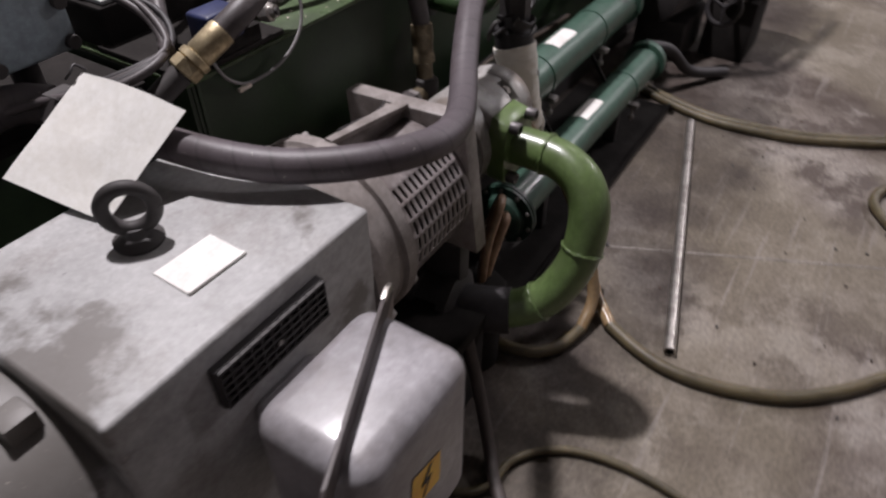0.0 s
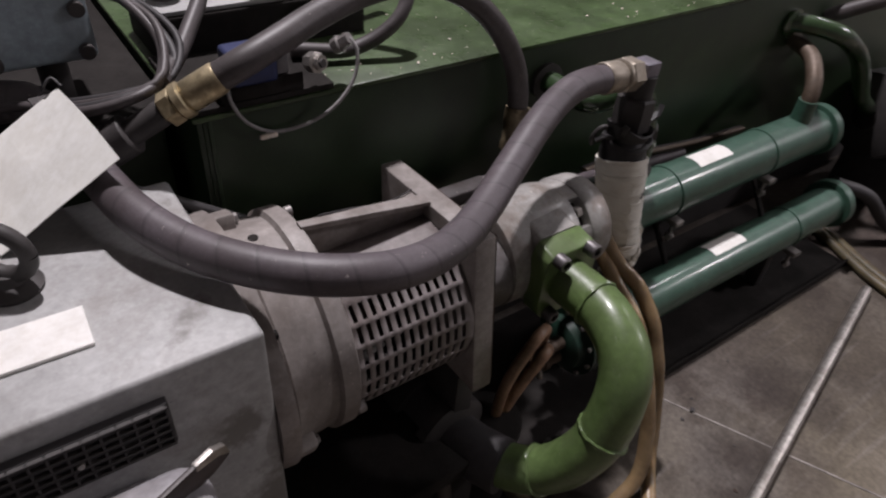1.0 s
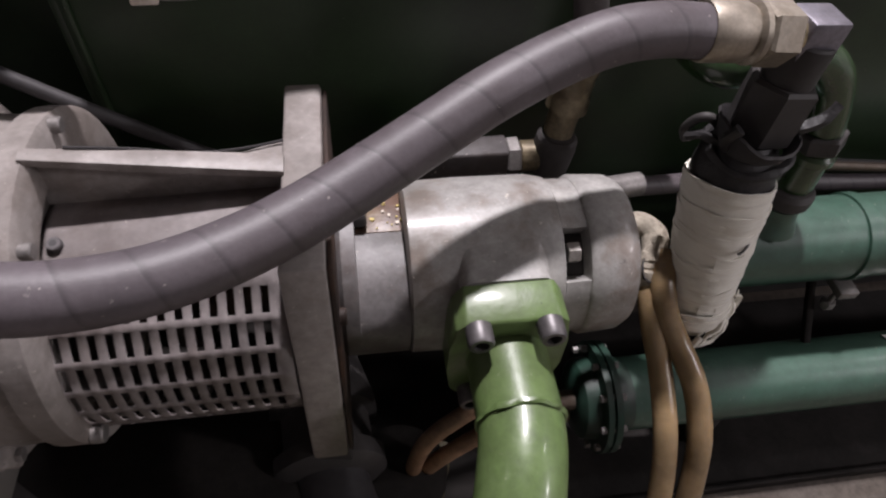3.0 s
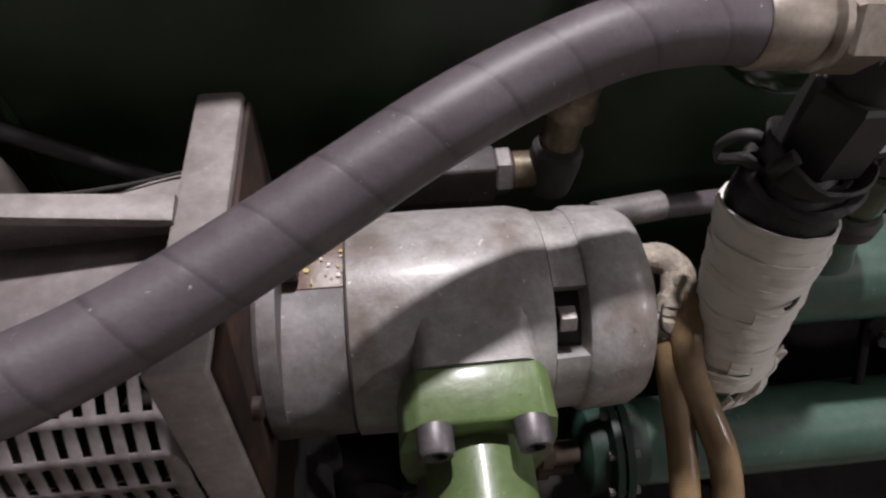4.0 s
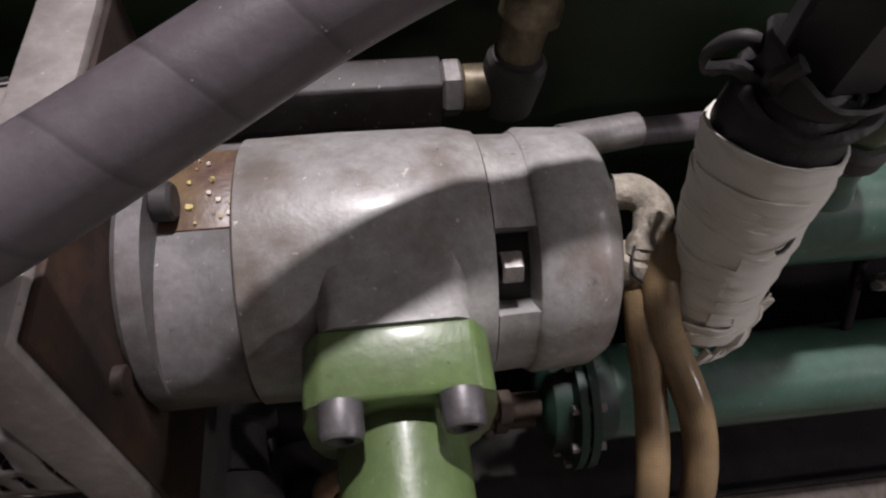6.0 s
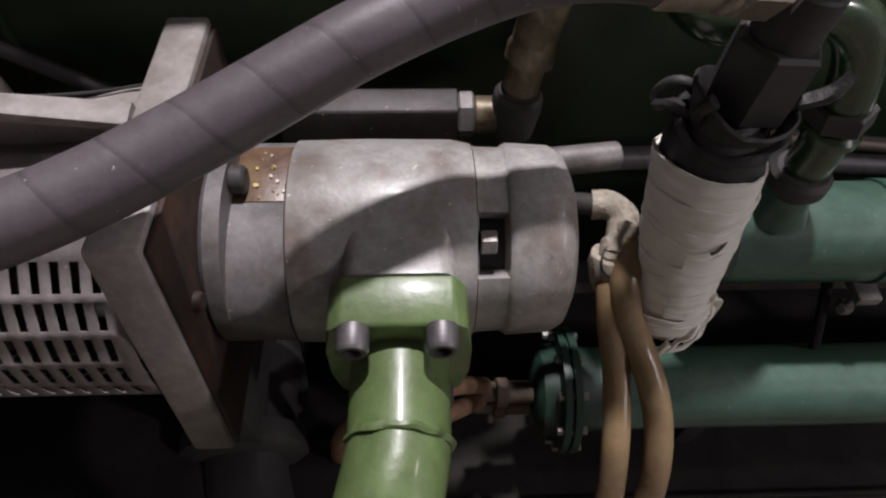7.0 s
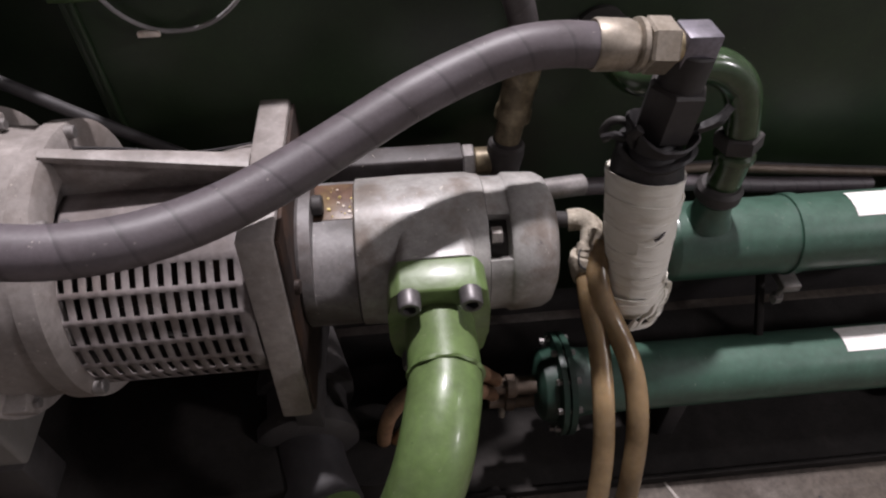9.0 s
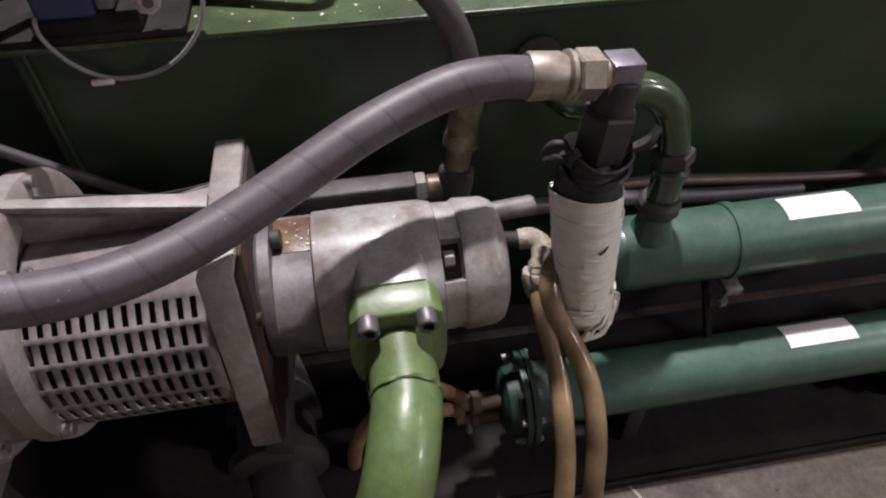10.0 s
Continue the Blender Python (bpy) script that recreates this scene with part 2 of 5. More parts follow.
def rubber_hose(name, base, pitch, groove):
    """Wrapped rubber: slanting seams along the length, grey dust."""
    m, n, l, bsdf = nodes_of(name)
    uv = n.new("ShaderNodeUVMap")
    sep = n.new("ShaderNodeSeparateXYZ")
    l.new(uv.outputs[0], sep.inputs[0])
    wob = noise_node(n, l, 9.0, 2)
    along = math_node(n, l, "SUBTRACT", math_node(n, l, "DIVIDE", sep.outputs[1], pitch), math_node(n, l, "ADD", sep.outputs[0], math_node(n, l, "MULTIPLY", wob, 0.25)))
    saw = math_node(n, l, "FRACT", along)
    seam = ramp(n, l, saw, [(0.0, (0, 0, 0)), (0.035, (1, 1, 1)), (0.90, (1, 1, 1)), (1.0, (0, 0, 0))])
    small, big = noise_node(n, l, 240, 3), noise_node(n, l, 14, 6)
    tone = ramp(n, l, big, [(0.3, tuple(c * 0.8 for c in base)), (0.7, tuple(c * 1.25 for c in base))])
    tone = mixc(n, l, 0.15, tone, ramp(n, l, small, [(0.3, (0.25,) * 3), (0.7, (0.75,) * 3)]), "OVERLAY")
    tone = mixc(n, l, ramp(n, l, noise_node(n, l, 8.0, 7, 0.72), [(0.42, (0, 0, 0)), (0.60, (0.75,) * 3)]), tone, tuple(c * k for c, k in zip(base, (0.62, 0.58, 0.55))))
    tone = mixc(n, l, math_node(n, l, "MULTIPLY", math_node(n, l, "SUBTRACT", 1.0, seam), 1.1 * groove), tone, tuple(c * 0.35 for c in base))
    sp = ramp(n, l, noise_node(n, l, 150, 4, 0.75), [(0.68, (0, 0, 0)), (0.70, (0.6,) * 3)])
    tone = mixc(n, l, sp, tone, (0.6, 0.55, 0.5))
    l.new(tone, bsdf.inputs["Base Color"])
    bsdf.inputs["Roughness"].default_value = 0.5
    bsdf.inputs["Specular IOR Level"].default_value = 0.5
    bump(n, l, bsdf, math_node(n, l, "ADD", math_node(n, l, "MULTIPLY", seam, 0.45 * groove), math_node(n, l, "MULTIPLY", small, 0.5)), 0.4, 0.0009)
    return m


HOSE = rubber_hose("grey_wrapped_hose", (0.102, 0.087, 0.096), 0.044, 0.5)
HOSEB = rubber_hose("dark_wrapped_hose", (0.075, 0.065, 0.067), 0.05, 0.3)


def amber_hose(name, base, rough):
    m, n, l, bsdf = nodes_of(name)
    uv = n.new("ShaderNodeUVMap")
    sep = n.new("ShaderNodeSeparateXYZ")
    l.new(uv.outputs[0], sep.inputs[0])
    a = math_node(n, l, "MULTIPLY", sep.outputs[0], 100.0)
    b = math_node(n, l, "MULTIPLY", sep.outputs[1], 1100.0)
    w1 = math_node(n, l, "SINE", math_node(n, l, "ADD", a, b))
    w2 = math_node(n, l, "SINE", math_node(n, l, "SUBTRACT", b, a))
    weave = math_node(n, l, "MULTIPLY", w1, w2)
    big = noise_node(n, l, 16, 5)
    tone = ramp(n, l, big, [(0.3, tuple(c * 0.7 for c in base)), (0.7, tuple(c * 1.25 for c in base))])
    tone = mixc(n, l, math_node(n, l, "MULTIPLY_ADD", weave, 0.08, True), tone, (0.44, 0.33, 0.20))
    tone.node.inputs[0].links[0].from_node.inputs[2].default_value = 0.06
    tone = mixc(n, l, ramp(n, l, noise_node(n, l, 7, 6, 0.7), [(0.44, (0, 0, 0)), (0.62, (0.6,) * 3)]), tone, tuple(c * 0.42 for c in base))
    l.new(tone, bsdf.inputs["Base Color"])
    bsdf.inputs["Roughness"].default_value = rough
    bsdf.inputs["Subsurface Weight"].default_value = 0.15
    bsdf.inputs["Subsurface Radius"].default_value = (0.006, 0.003, 0.001)
    bump(n, l, bsdf, weave, 0.15, 0.0004)
    return m


SCREW = surface("blackened_screw_steel", (0.10, 0.095, 0.10), 0.38, 0.55, vary=0.35, coarse=70, dust=0.25, dust_colour=(0.3, 0.27, 0.26))
FITTING = surface("grimy_fitting_steel", (0.165, 0.132, 0.082), 0.40, 0.4, vary=0.5, coarse=45, dust=0.2, dust_colour=(0.32, 0.27, 0.2), grime=0.6, grime_scale=40.0)
ELBOW = surface("blued_forged_steel", (0.20, 0.19, 0.23), 0.38, 0.5, vary=0.3, coarse=40, dust=0.25)
AMBER = amber_hose("amber_braided_hose", (0.27, 0.185, 0.100), 0.26)
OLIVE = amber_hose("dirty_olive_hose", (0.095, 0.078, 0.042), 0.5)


def concrete():
    m, n, l, bsdf = nodes_of("oil_stained_concrete")
    big, mid, small = noise_node(n, l, 1.7, 7, 0.65), noise_node(n, l, 6, 9, 0.72), noise_node(n, l, 90, 4)
    tone = ramp(n, l, big, [(0.41, (0.075, 0.057, 0.047)), (0.50, (0.165, 0.140, 0.122)), (0.60, (0.27, 0.24, 0.212))])
    tone = mixc(n, l, ramp(n, l, mid, [(0.48, (0, 0, 0)), (0.58, (0.85,) * 3)]), tone, (0.070, 0.052, 0.043))
    tone = mixc(n, l, ramp(n, l, noise_node(n, l, 3.4, 9, 0.75), [(0.55, (0, 0, 0)), (0.64, (0.65,) * 3)]), tone, (0.30, 0.275, 0.25))
    tone = mixc(n, l, ramp(n, l, noise_node(n, l, 1.1, 4, 0.55), [(0.46, (0, 0, 0)), (0.58, (0.5,) * 3)]), tone, (0.225, 0.197, 0.145))
    # long pale scuffs
    tc = n.new("ShaderNodeTexCoord")
    mp = n.new("ShaderNodeMapping")
    mp.inputs["Rotation"].default_value, mp.inputs["Scale"].default_value = (0, 0, radians(31)), (1.3, 26, 1)
    l.new(tc.outputs["Object"], mp.inputs["Vector"])
    sc = n.new("ShaderNodeTexNoise")
    sc.inputs["Scale"].default_value, sc.inputs["Detail"].default_value = 1.6, 5
    l.new(mp.outputs["Vector"], sc.inputs["Vector"])
    tone = mixc(n, l, ramp(n, l, sc.outputs["Fac"], [(0.60, (0, 0, 0)), (0.70, (0.35,) * 3)]), tone, (0.33, 0.30, 0.28))
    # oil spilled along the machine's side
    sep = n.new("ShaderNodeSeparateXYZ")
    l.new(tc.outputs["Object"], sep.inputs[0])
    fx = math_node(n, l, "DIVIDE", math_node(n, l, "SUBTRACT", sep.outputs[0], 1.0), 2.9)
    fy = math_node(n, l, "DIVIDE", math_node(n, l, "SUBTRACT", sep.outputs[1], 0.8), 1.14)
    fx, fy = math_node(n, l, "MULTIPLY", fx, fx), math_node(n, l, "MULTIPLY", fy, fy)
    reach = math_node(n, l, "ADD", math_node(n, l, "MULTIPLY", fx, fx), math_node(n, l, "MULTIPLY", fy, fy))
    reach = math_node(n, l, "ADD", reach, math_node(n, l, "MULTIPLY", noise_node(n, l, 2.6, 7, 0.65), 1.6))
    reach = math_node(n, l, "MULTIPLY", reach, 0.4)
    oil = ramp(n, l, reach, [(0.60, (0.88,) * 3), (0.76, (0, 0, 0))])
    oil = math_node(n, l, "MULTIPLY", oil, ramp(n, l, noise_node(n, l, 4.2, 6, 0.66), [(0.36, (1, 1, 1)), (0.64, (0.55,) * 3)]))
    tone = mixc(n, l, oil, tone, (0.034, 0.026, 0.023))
    tone = mixc(n, l, 0.45, tone, ramp(n, l, small, [(0.3, (0.25,) * 3), (0.7, (0.75,) * 3)]), "OVERLAY")
    l.new(tone, bsdf.inputs["Base Color"])
    l.new(ramp(n, l, mid, [(0.35, (0.85,) * 3), (0.65, (0.58,) * 3)]), bsdf.inputs["Roughness"])
    bsdf.inputs["Specular IOR Level"].default_value = 0.25
    bump(n, l, bsdf, math_node(n, l, "ADD", mid, math_node(n, l, "MULTIPLY", small, 0.4)), 0.3, 0.004)
    return m


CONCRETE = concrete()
STRAP = surface("dark_strap_steel", (0.050, 0.040, 0.040), 0.5, 0.1, vary=0.4, coarse=30, stain=(0.5, (0.03, 0.02, 0.018)))


# ---- mesh helpers ----
def finish(name, bm, material, sharp=38):
    bmesh.ops.recalc_face_normals(bm, faces=bm.faces)
    me = bpy.data.meshes.new(name)
    bm.to_mesh(me)
    bm.free()
    me.shade_smooth()
    me.set_sharp_from_angle(angle=radians(sharp))
    me.materials.append(material)
    return me


def thing(name, loc, label, category, group="", kind=""):
    ob = new(name)
    ob.location = loc
    ob.empty_display_size = 0.02
    return tagged(ob, label, category, group, kind)


def origin_of(ob):
    p = Vector(ob.location)
    while ob.parent:
        ob = ob.parent
        p += Vector(ob.location)
    return p


def part(name, bm, material, parent, label="", sharp=38):
    bm.transform(Matrix.Translation(-origin_of(parent)))
    ob = new(name, finish(name, bm, material, sharp))
    ob.parent = parent
    return tagged(ob, label)


def solo(name, bm, material, label, category, group="", kind="", sharp=38):
    ob = new(name, finish(name, bm, material, sharp))
    return tagged(ob, label, category, group, kind)


def box(x0, x1, y0, y1, z0, z1, r=0.003, seg=2, m=None):
    bm = bmesh.new()
    bmesh.ops.create_cube(bm, size=1)
    bm.transform(Matrix.Translation(((x0 + x1) / 2, (y0 + y1) / 2, (z0 + z1) / 2)) @ Matrix.Diagonal((x1 - x0, y1 - y0, z1 - z0, 1)))
    if r > 0:
        bmesh.ops.bevel(bm, geom=bm.edges[:], offset=r, segments=seg, profile=0.5, affect="EDGES")
    if m is not None:
        bm.transform(m)
    return bm


def axis_matrix(p, d):
    q = Vector(d).to_track_quat("Z", "Y")
    return Matrix.Translation(p) @ q.to_matrix().to_4x4()


def lathe(profile, p, d, seg=40, closed=True):
    """profile: (distance along d, radius), turned about the line from p along d."""
    bm = bmesh.new()
    rings = []
    for s, r in profile:
        rings.append([bm.verts.new((r * math.cos(2 * math.pi * i / seg), r * math.sin(2 * math.pi * i / seg), s)) for i in range(seg)])
    for a, b in zip(rings, rings[1:]):
        for i in range(seg):
            bm.faces.new((a[i], a[(i + 1) % seg], b[(i + 1) % seg], b[i]))
    if closed:
        bm.faces.new(rings[0])
        bm.faces.new(rings[-1])
    bm.transform(axis_matrix(p, d))
    return bm


def rod(a, b, r, seg=24, edge=0.0):
    a, b = Vector(a), Vector(b)
    h = (b - a).length
    prof = [(0, r), (h, r)] if edge <= 0 else [(0, r - edge), (edge, r), (h - edge, r), (h, r - edge)]
    return lathe(prof, a, b - a, seg)


def hexnut(a, b, r):
    a, b = Vector(a), Vector(b)
    h = (b - a).length
    return lathe([(0, r * 0.9), (r * 0.1, r), (h - r * 0.1, r), (h, r * 0.9)], a, b - a, 6)


def smooth_path(points, step=0.012):
    """A Catmull-Rom line through the points."""
    p = [Vector(q) for q in points]
    p = [p[0] * 2 - p[1], *p, p[-1] * 2 - p[-2]]
    out = []
    for a, b, c, d in zip(p, p[1:], p[2:], p[3:]):
        n = max(2, int((c - b).length / step))
        for i in range(n):
            t = i / n
            out.append(0.5 * (2 * b + (c - a) * t + (2 * a - 5 * b + 4 * c - d) * t * t + (3 * b - a - 3 * c + d) * t ** 3))
    out.append(p[-2])
    return out


def sweep(points, r, seg=20, step=0.012, wobble=0.0, ends=True):
    line = smooth_path(points, step)
    radius = r if callable(r) else (lambda s: r)
    bm = bmesh.new()
    uv = bm.loops.layers.uv.new("UVMap")
    total = sum((b - a).length for a, b in zip(line, line[1:]))
    rings, lengths, s = [], [], 0.0
    normal = None
    for i, q in enumerate(line):
        t = (line[min(i + 1, len(line) - 1)] - line[max(i - 1, 0)]).normalized()
        if normal is None:
            normal = t.orthogonal().normalized()
        normal = (normal - t * normal.dot(t)).normalized()
        other = t.cross(normal)
        if i:
            s += (q - line[i - 1]).length
        rr = radius(s / total)
        ring = []
        for k in range(seg):
            a = 2 * math.pi * k / seg
            w = 1 + (wobble * noise.noise(Vector((q.x * 40 + math.cos(a), q.y * 40 + math.sin(a), q.z * 40))) if wobble else 0)
            ring.append(bm.verts.new(q + (normal * math.cos(a) + other * math.sin(a)) * rr * w))
        rings.append(ring)
        lengths.append(s)
    for i, (a, b) in enumerate(zip(rings, rings[1:])):
        for k in range(seg):
            f = bm.faces.new((a[k], a[(k + 1) % seg], b[(k + 1) % seg], b[k]))
            for loop, (u, v) in zip(f.loops, ((k, i), (k + 1, i), (k + 1, i + 1), (k, i + 1))):
                loop[uv].uv = (u / seg, lengths[v])
    if ends:
        bm.faces.new(rings[0])
        bm.faces.new(rings[-1])
    return bm


def prism(outline, a, b, bevel=0.0):
    """A flat outline of (u, v) in the y-z plane, from x = a to x = b."""
    bm = bmesh.new()
    lo = [bm.verts.new((a, u, v)) for u, v in outline]
    hi = [bm.verts.new((b, u, v)) for u, v in outline]
    bm.faces.new(lo)
    bm.faces.new(hi)
    for i in range(len(lo)):
        j = (i + 1) % len(lo)
        bm.faces.new((lo[i], lo[j], hi[j], hi[i]))
    if bevel:
        bmesh.ops.bevel(bm, geom=bm.edges[:], offset=bevel, segments=2, profile=0.5, affect="EDGES")
    return bm


def join(*parts):
    out = bmesh.new()
    for b in parts:
        me = bpy.data.meshes.new("tmp")
        b.to_mesh(me)
        b.free()
        out.from_mesh(me)
        bpy.data.meshes.remove(me)
    return out


def socket_screw(p, d, r, h, parent, name="socket_screw"):
    """Cap screw with a hexagon socket, its head from p along d."""
    prof = [(0, r), (h * 0.86, r), (h, r * 0.86), (h, r * 0.56), (h * 0.5, r * 0.54)]
    head = part(name, lathe(prof, p, d, 20), SCREW, parent)
    p = Vector(p) + Vector(d) * h * 0.49
    part("socket", hexnut(p, p + Vector(d) * h * 0.12, r * 0.54), BLACK, head)
    return head


def lump(p, r, seed, flat=0.7):
    rng = random.Random(seed)
    bm = bmesh.new()
    bmesh.ops.create_icosphere(bm, subdivisions=1, radius=r)
    for v in bm.verts:
        v.co *= rng.uniform(0.65, 1.2)
        v.co.z *= flat
    bm.transform(Matrix.Translation(p))
    return bm



def ribbon(base, axis, s0, s1, a0, a1, r0, r1, width, seed, thick=0.0009, steps=40):
    """A strip of cloth tape wound about an axis from angle a0 to a1, creased and uneven."""
    rr = random.Random(seed)
    n1 = Vector(axis).orthogonal().normalized()
    n2 = Vector(axis).cross(n1)
    bm = bmesh.new()
    rings = []
    for i in range(steps + 1):
        q = i / steps
        a = a0 + (a1 - a0) * q
        out = n1 * math.cos(a) + n2 * math.sin(a)
        fold = 0.0012 * noise.noise(Vector((a * 1.7, seed * 3.1, 0))) + 0.0007 * noise.noise(Vector((a * 6, seed, 4)))
        r = r0 + (r1 - r0) * q + fold
        s = s0 + (s1 - s0) * q + 0.003 * noise.noise(Vector((a * 0.8, seed, 9)))
        w = width * (1 + 0.22 * noise.noise(Vector((a * 1.3, seed, 2))))
        inner, outer = [], []
        for k in range(5):
            e = k / 4 - 0.5
            crease = 0.0022 * noise.noise(Vector((a * 1.8 + e * 5, e * 2.0 + a * 0.5, seed))) - 0.0016 * e
            p = Vector(base) + Vector(axis) * (s + w * e) + out * (r + crease)
            outer.append(bm.verts.new(p + out * thick))
            inner.append(bm.verts.new(p - out * thick * 2))
        rings.append(outer + inner[::-1])
    for ra, rb_ in zip(rings, rings[1:]):
        for k in range(10):
            bm.faces.new((ra[k], ra[(k + 1) % 10], rb_[(k + 1) % 10], rb_[k]))
    bm.faces.new(rings[0])
    bm.faces.new(rings[-1])
    return bm
# ---- the hall ----
AX, AZ = 0.158, 0.528     # the shaft's line: y and z

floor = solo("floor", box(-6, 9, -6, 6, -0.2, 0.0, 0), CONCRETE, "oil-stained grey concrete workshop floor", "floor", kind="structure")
solo("ceiling", box(-6, 9, -6, 6, 4.8, 5.0, 0), CEILPAINT, "unseen plain workshop ceiling, pale to bounce light", "ceiling", kind="structure")
for wname, dims in (("wall_north", (-6, 9, 6, 6.2, -0.2, 5)), ("wall_south", (-6, 9, -6.2, -6, -0.2, 5)), ("wall_east", (9, 9.2, -6.2, 6.2, -0.2, 5)), ("wall_west", (-6.2, -6, -6.2, 6.2, -0.2, 5))):
    solo(wname, box(*dims, 0), WALLPAINT, "unseen plain workshop wall, pale to bounce light", "wall", kind="structure")
# unseen housings and rods, added over the main and fill lights alike
for lx, ly, lz, watts, size in LAMPS:
    lamp = thing("hall_and_fill_lamp", (lx, ly, lz + 0.2), "unseen round metal housing added above a main or fill light", "lamp", "hall lamps")
    part("housing", lathe([(0, 0.06), (0.10, 0.08), (0.185, size * 0.5 + 0.06), (0.19, size * 0.5 + 0.05), (0.11, 0.07)], (lx, ly, lz + 0.2), (0, 0, -1), 24), SILVER, lamp)
    part("drop_rod", rod((lx, ly, lz + 0.195), (lx, ly, 4.805), 0.012, 12), DARK, lamp)

# expansion joint in the floor: a pale filled groove
joint = box(-0.2, 3.6, -0.0026, 0.0026, -0.002, 0.0012, 0.0006)
joint.transform(Matrix.Translation((0.80, 0.15, 0)) @ pose(0, 0, 0, 0, 0, -64.6))
solo("floor_joint", joint, surface("pale_joint_filler", (0.27, 0.245, 0.225), 0.8, vary=0.6, coarse=14, stain=(0.6, (0.08, 0.07, 0.06))), "pale thin filled joint across the concrete floor", "joint", kind="structure")

# ---- oil tank ----
tank = thing("oil_tank", (1.4, 0.8, 0), "dark green painted steel oil tank behind the pump", "tank")
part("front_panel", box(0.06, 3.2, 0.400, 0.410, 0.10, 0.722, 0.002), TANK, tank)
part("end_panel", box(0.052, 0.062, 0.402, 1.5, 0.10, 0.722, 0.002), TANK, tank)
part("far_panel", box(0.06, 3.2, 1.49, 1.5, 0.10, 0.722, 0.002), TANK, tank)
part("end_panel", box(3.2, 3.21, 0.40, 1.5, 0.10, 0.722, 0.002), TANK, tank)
part("top_plate", box(0.045, 3.21, 0.393, 1.51, 0.722, 0.730, 0.002), TANKTOP, tank, "dusty green top plate with grit, overhead glare in its colour")
part("seam_strip", box(0.066, 0.072, 0.396, 0.401, 0.10, 0.721, 0.001), TANK, tank)
part("bottom_rail", box(0.06, 3.2, 0.42, 0.48, 0.0, 0.11, 0.002), DARK, tank)
part("bottom_rail", box(0.06, 3.2, 1.40, 1.46, 0.0, 0.11, 0.002), DARK, tank)
rng = random.Random(4)
for i in range(150):
    gx, gy, gr = rng.uniform(0.25, 1.7), 0.41 + 0.45 * rng.random() ** 1.6, rng.uniform(0.0010, 0.0030)
    solo("grit", lump((gx, gy, 0.7305 + gr * 0.5), gr, i, 0.6), PALEGRIT, "pale crumb of grit lying on the tank top", "grit", "grit on the tank")

# machine bed beside the tank, under the motor and pump
bed = thing("machine_bed", (0.1, 0.15, 0), "dark oily steel bed under the motor and pump", "machine bed")
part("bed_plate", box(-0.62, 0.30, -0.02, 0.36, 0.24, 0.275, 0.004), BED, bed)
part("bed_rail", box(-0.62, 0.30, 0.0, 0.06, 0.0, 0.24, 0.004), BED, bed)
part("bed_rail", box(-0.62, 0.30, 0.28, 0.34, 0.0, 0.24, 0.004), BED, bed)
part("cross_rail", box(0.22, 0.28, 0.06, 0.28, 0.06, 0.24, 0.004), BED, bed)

# added black sheet for the coolers' shade, its edge on the shadow line
tray = thing("shade_tray", (0.95, 0.2, 0.0), "black sheet standing for the shade under pump and coolers", "tray")
part("shade_sheet", box(0.30, 1.74, 0.052, 0.396, 0.001, 0.006, 0.001), BED, tray)
part("shade_edge", box(0.30, 1.74, 0.046, 0.052, 0.001, 0.022, 0.001), BED, tray)

# dark block left of the tank carrying the valves
stand = thing("valve_stand", (-0.3, 0.8, 0), "dark green steel stand carrying valves and cables", "stand")
part("cabinet", box(-1.4, 0.03, 0.50, 1.4, 0.0, 0.70, 0.006), TANK, stand)
part("shelf", box(-1.42, 0.04, 0.48, 1.42, 0.70, 0.715, 0.004), BED, stand)

# ---- electric motor ----
MX0, MX1, MY0, MY1, MZ0, MZ1 = -0.392, -0.018, 0.003, 0.312, 0.36, 0.702
motor = thing("electric_motor", (-0.2, 0.16, 0.275), "grey square-framed electric motor with a dusty top on the bed", "motor")
part("frame", box(MX0, MX1, MY0, MY1, MZ0, MZ1, 0.006, 3), MOTOR, motor)
for fx in (-0.36, -0.08):
    for fy in (-0.005, 0.265):
        part("foot", box(fx, fx + 0.06, fy, fy + 0.05, 0.274, 0.365, 0.005), DARK, motor)
# rear cowl
part("fan_cowl", lathe([(0, 0.15), (0.02, 0.158), (0.14, 0.158), (0.165, 0.14), (0.168, 0.10)], (MX0 + 0.002, AX, 0.528), (-1, 0, 0), 44), MOTOR, motor)
part("cowl_clip", box(-0.437, -0.405, 0.085, 0.118, 0.655, 0.69, 0.003), MOTOR, motor)
part("cowl_clip", box(-0.437, -0.405, 0.20, 0.233, 0.655, 0.69, 0.003), MOTOR, motor)
# air grille in the side
grille = part("air_grille", box(-0.284, -0.120, MY0 - 0.010, MY0 + 0.001, 0.614, 0.673, 0.002), BLACK, motor, "black air grille with rows of slots")
for i in range(6):
    zz = 0.616 + i * 0.0106
    part("bar", box(-0.282, -0.122, MY0 - 0.0145, MY0 - 0.0095, zz, zz + 0.0030, 0.0006, 1), DARK, grille)
for i in range(12):
    xx = -0.282 + i * 0.01430
    part("bar", box(xx, xx + 0.0026, MY0 - 0.0140, MY0 - 0.0095, 0.616, 0.672, 0.0006, 1), DARK, grille)
part("screw", rod((-0.202, MY0 - 0.0175, 0.645), (-0.202, MY0 - 0.010, 0.645), 0.0035, 12, 0.0008), STEEL, grille)
# two-part terminal box on the side
tb = part("terminal_box", box(-0.250, -0.150, -0.062, 0.004, 0.46, 0.575, 0.012, 3), BOXPAINT, motor, "grey painted terminal box")
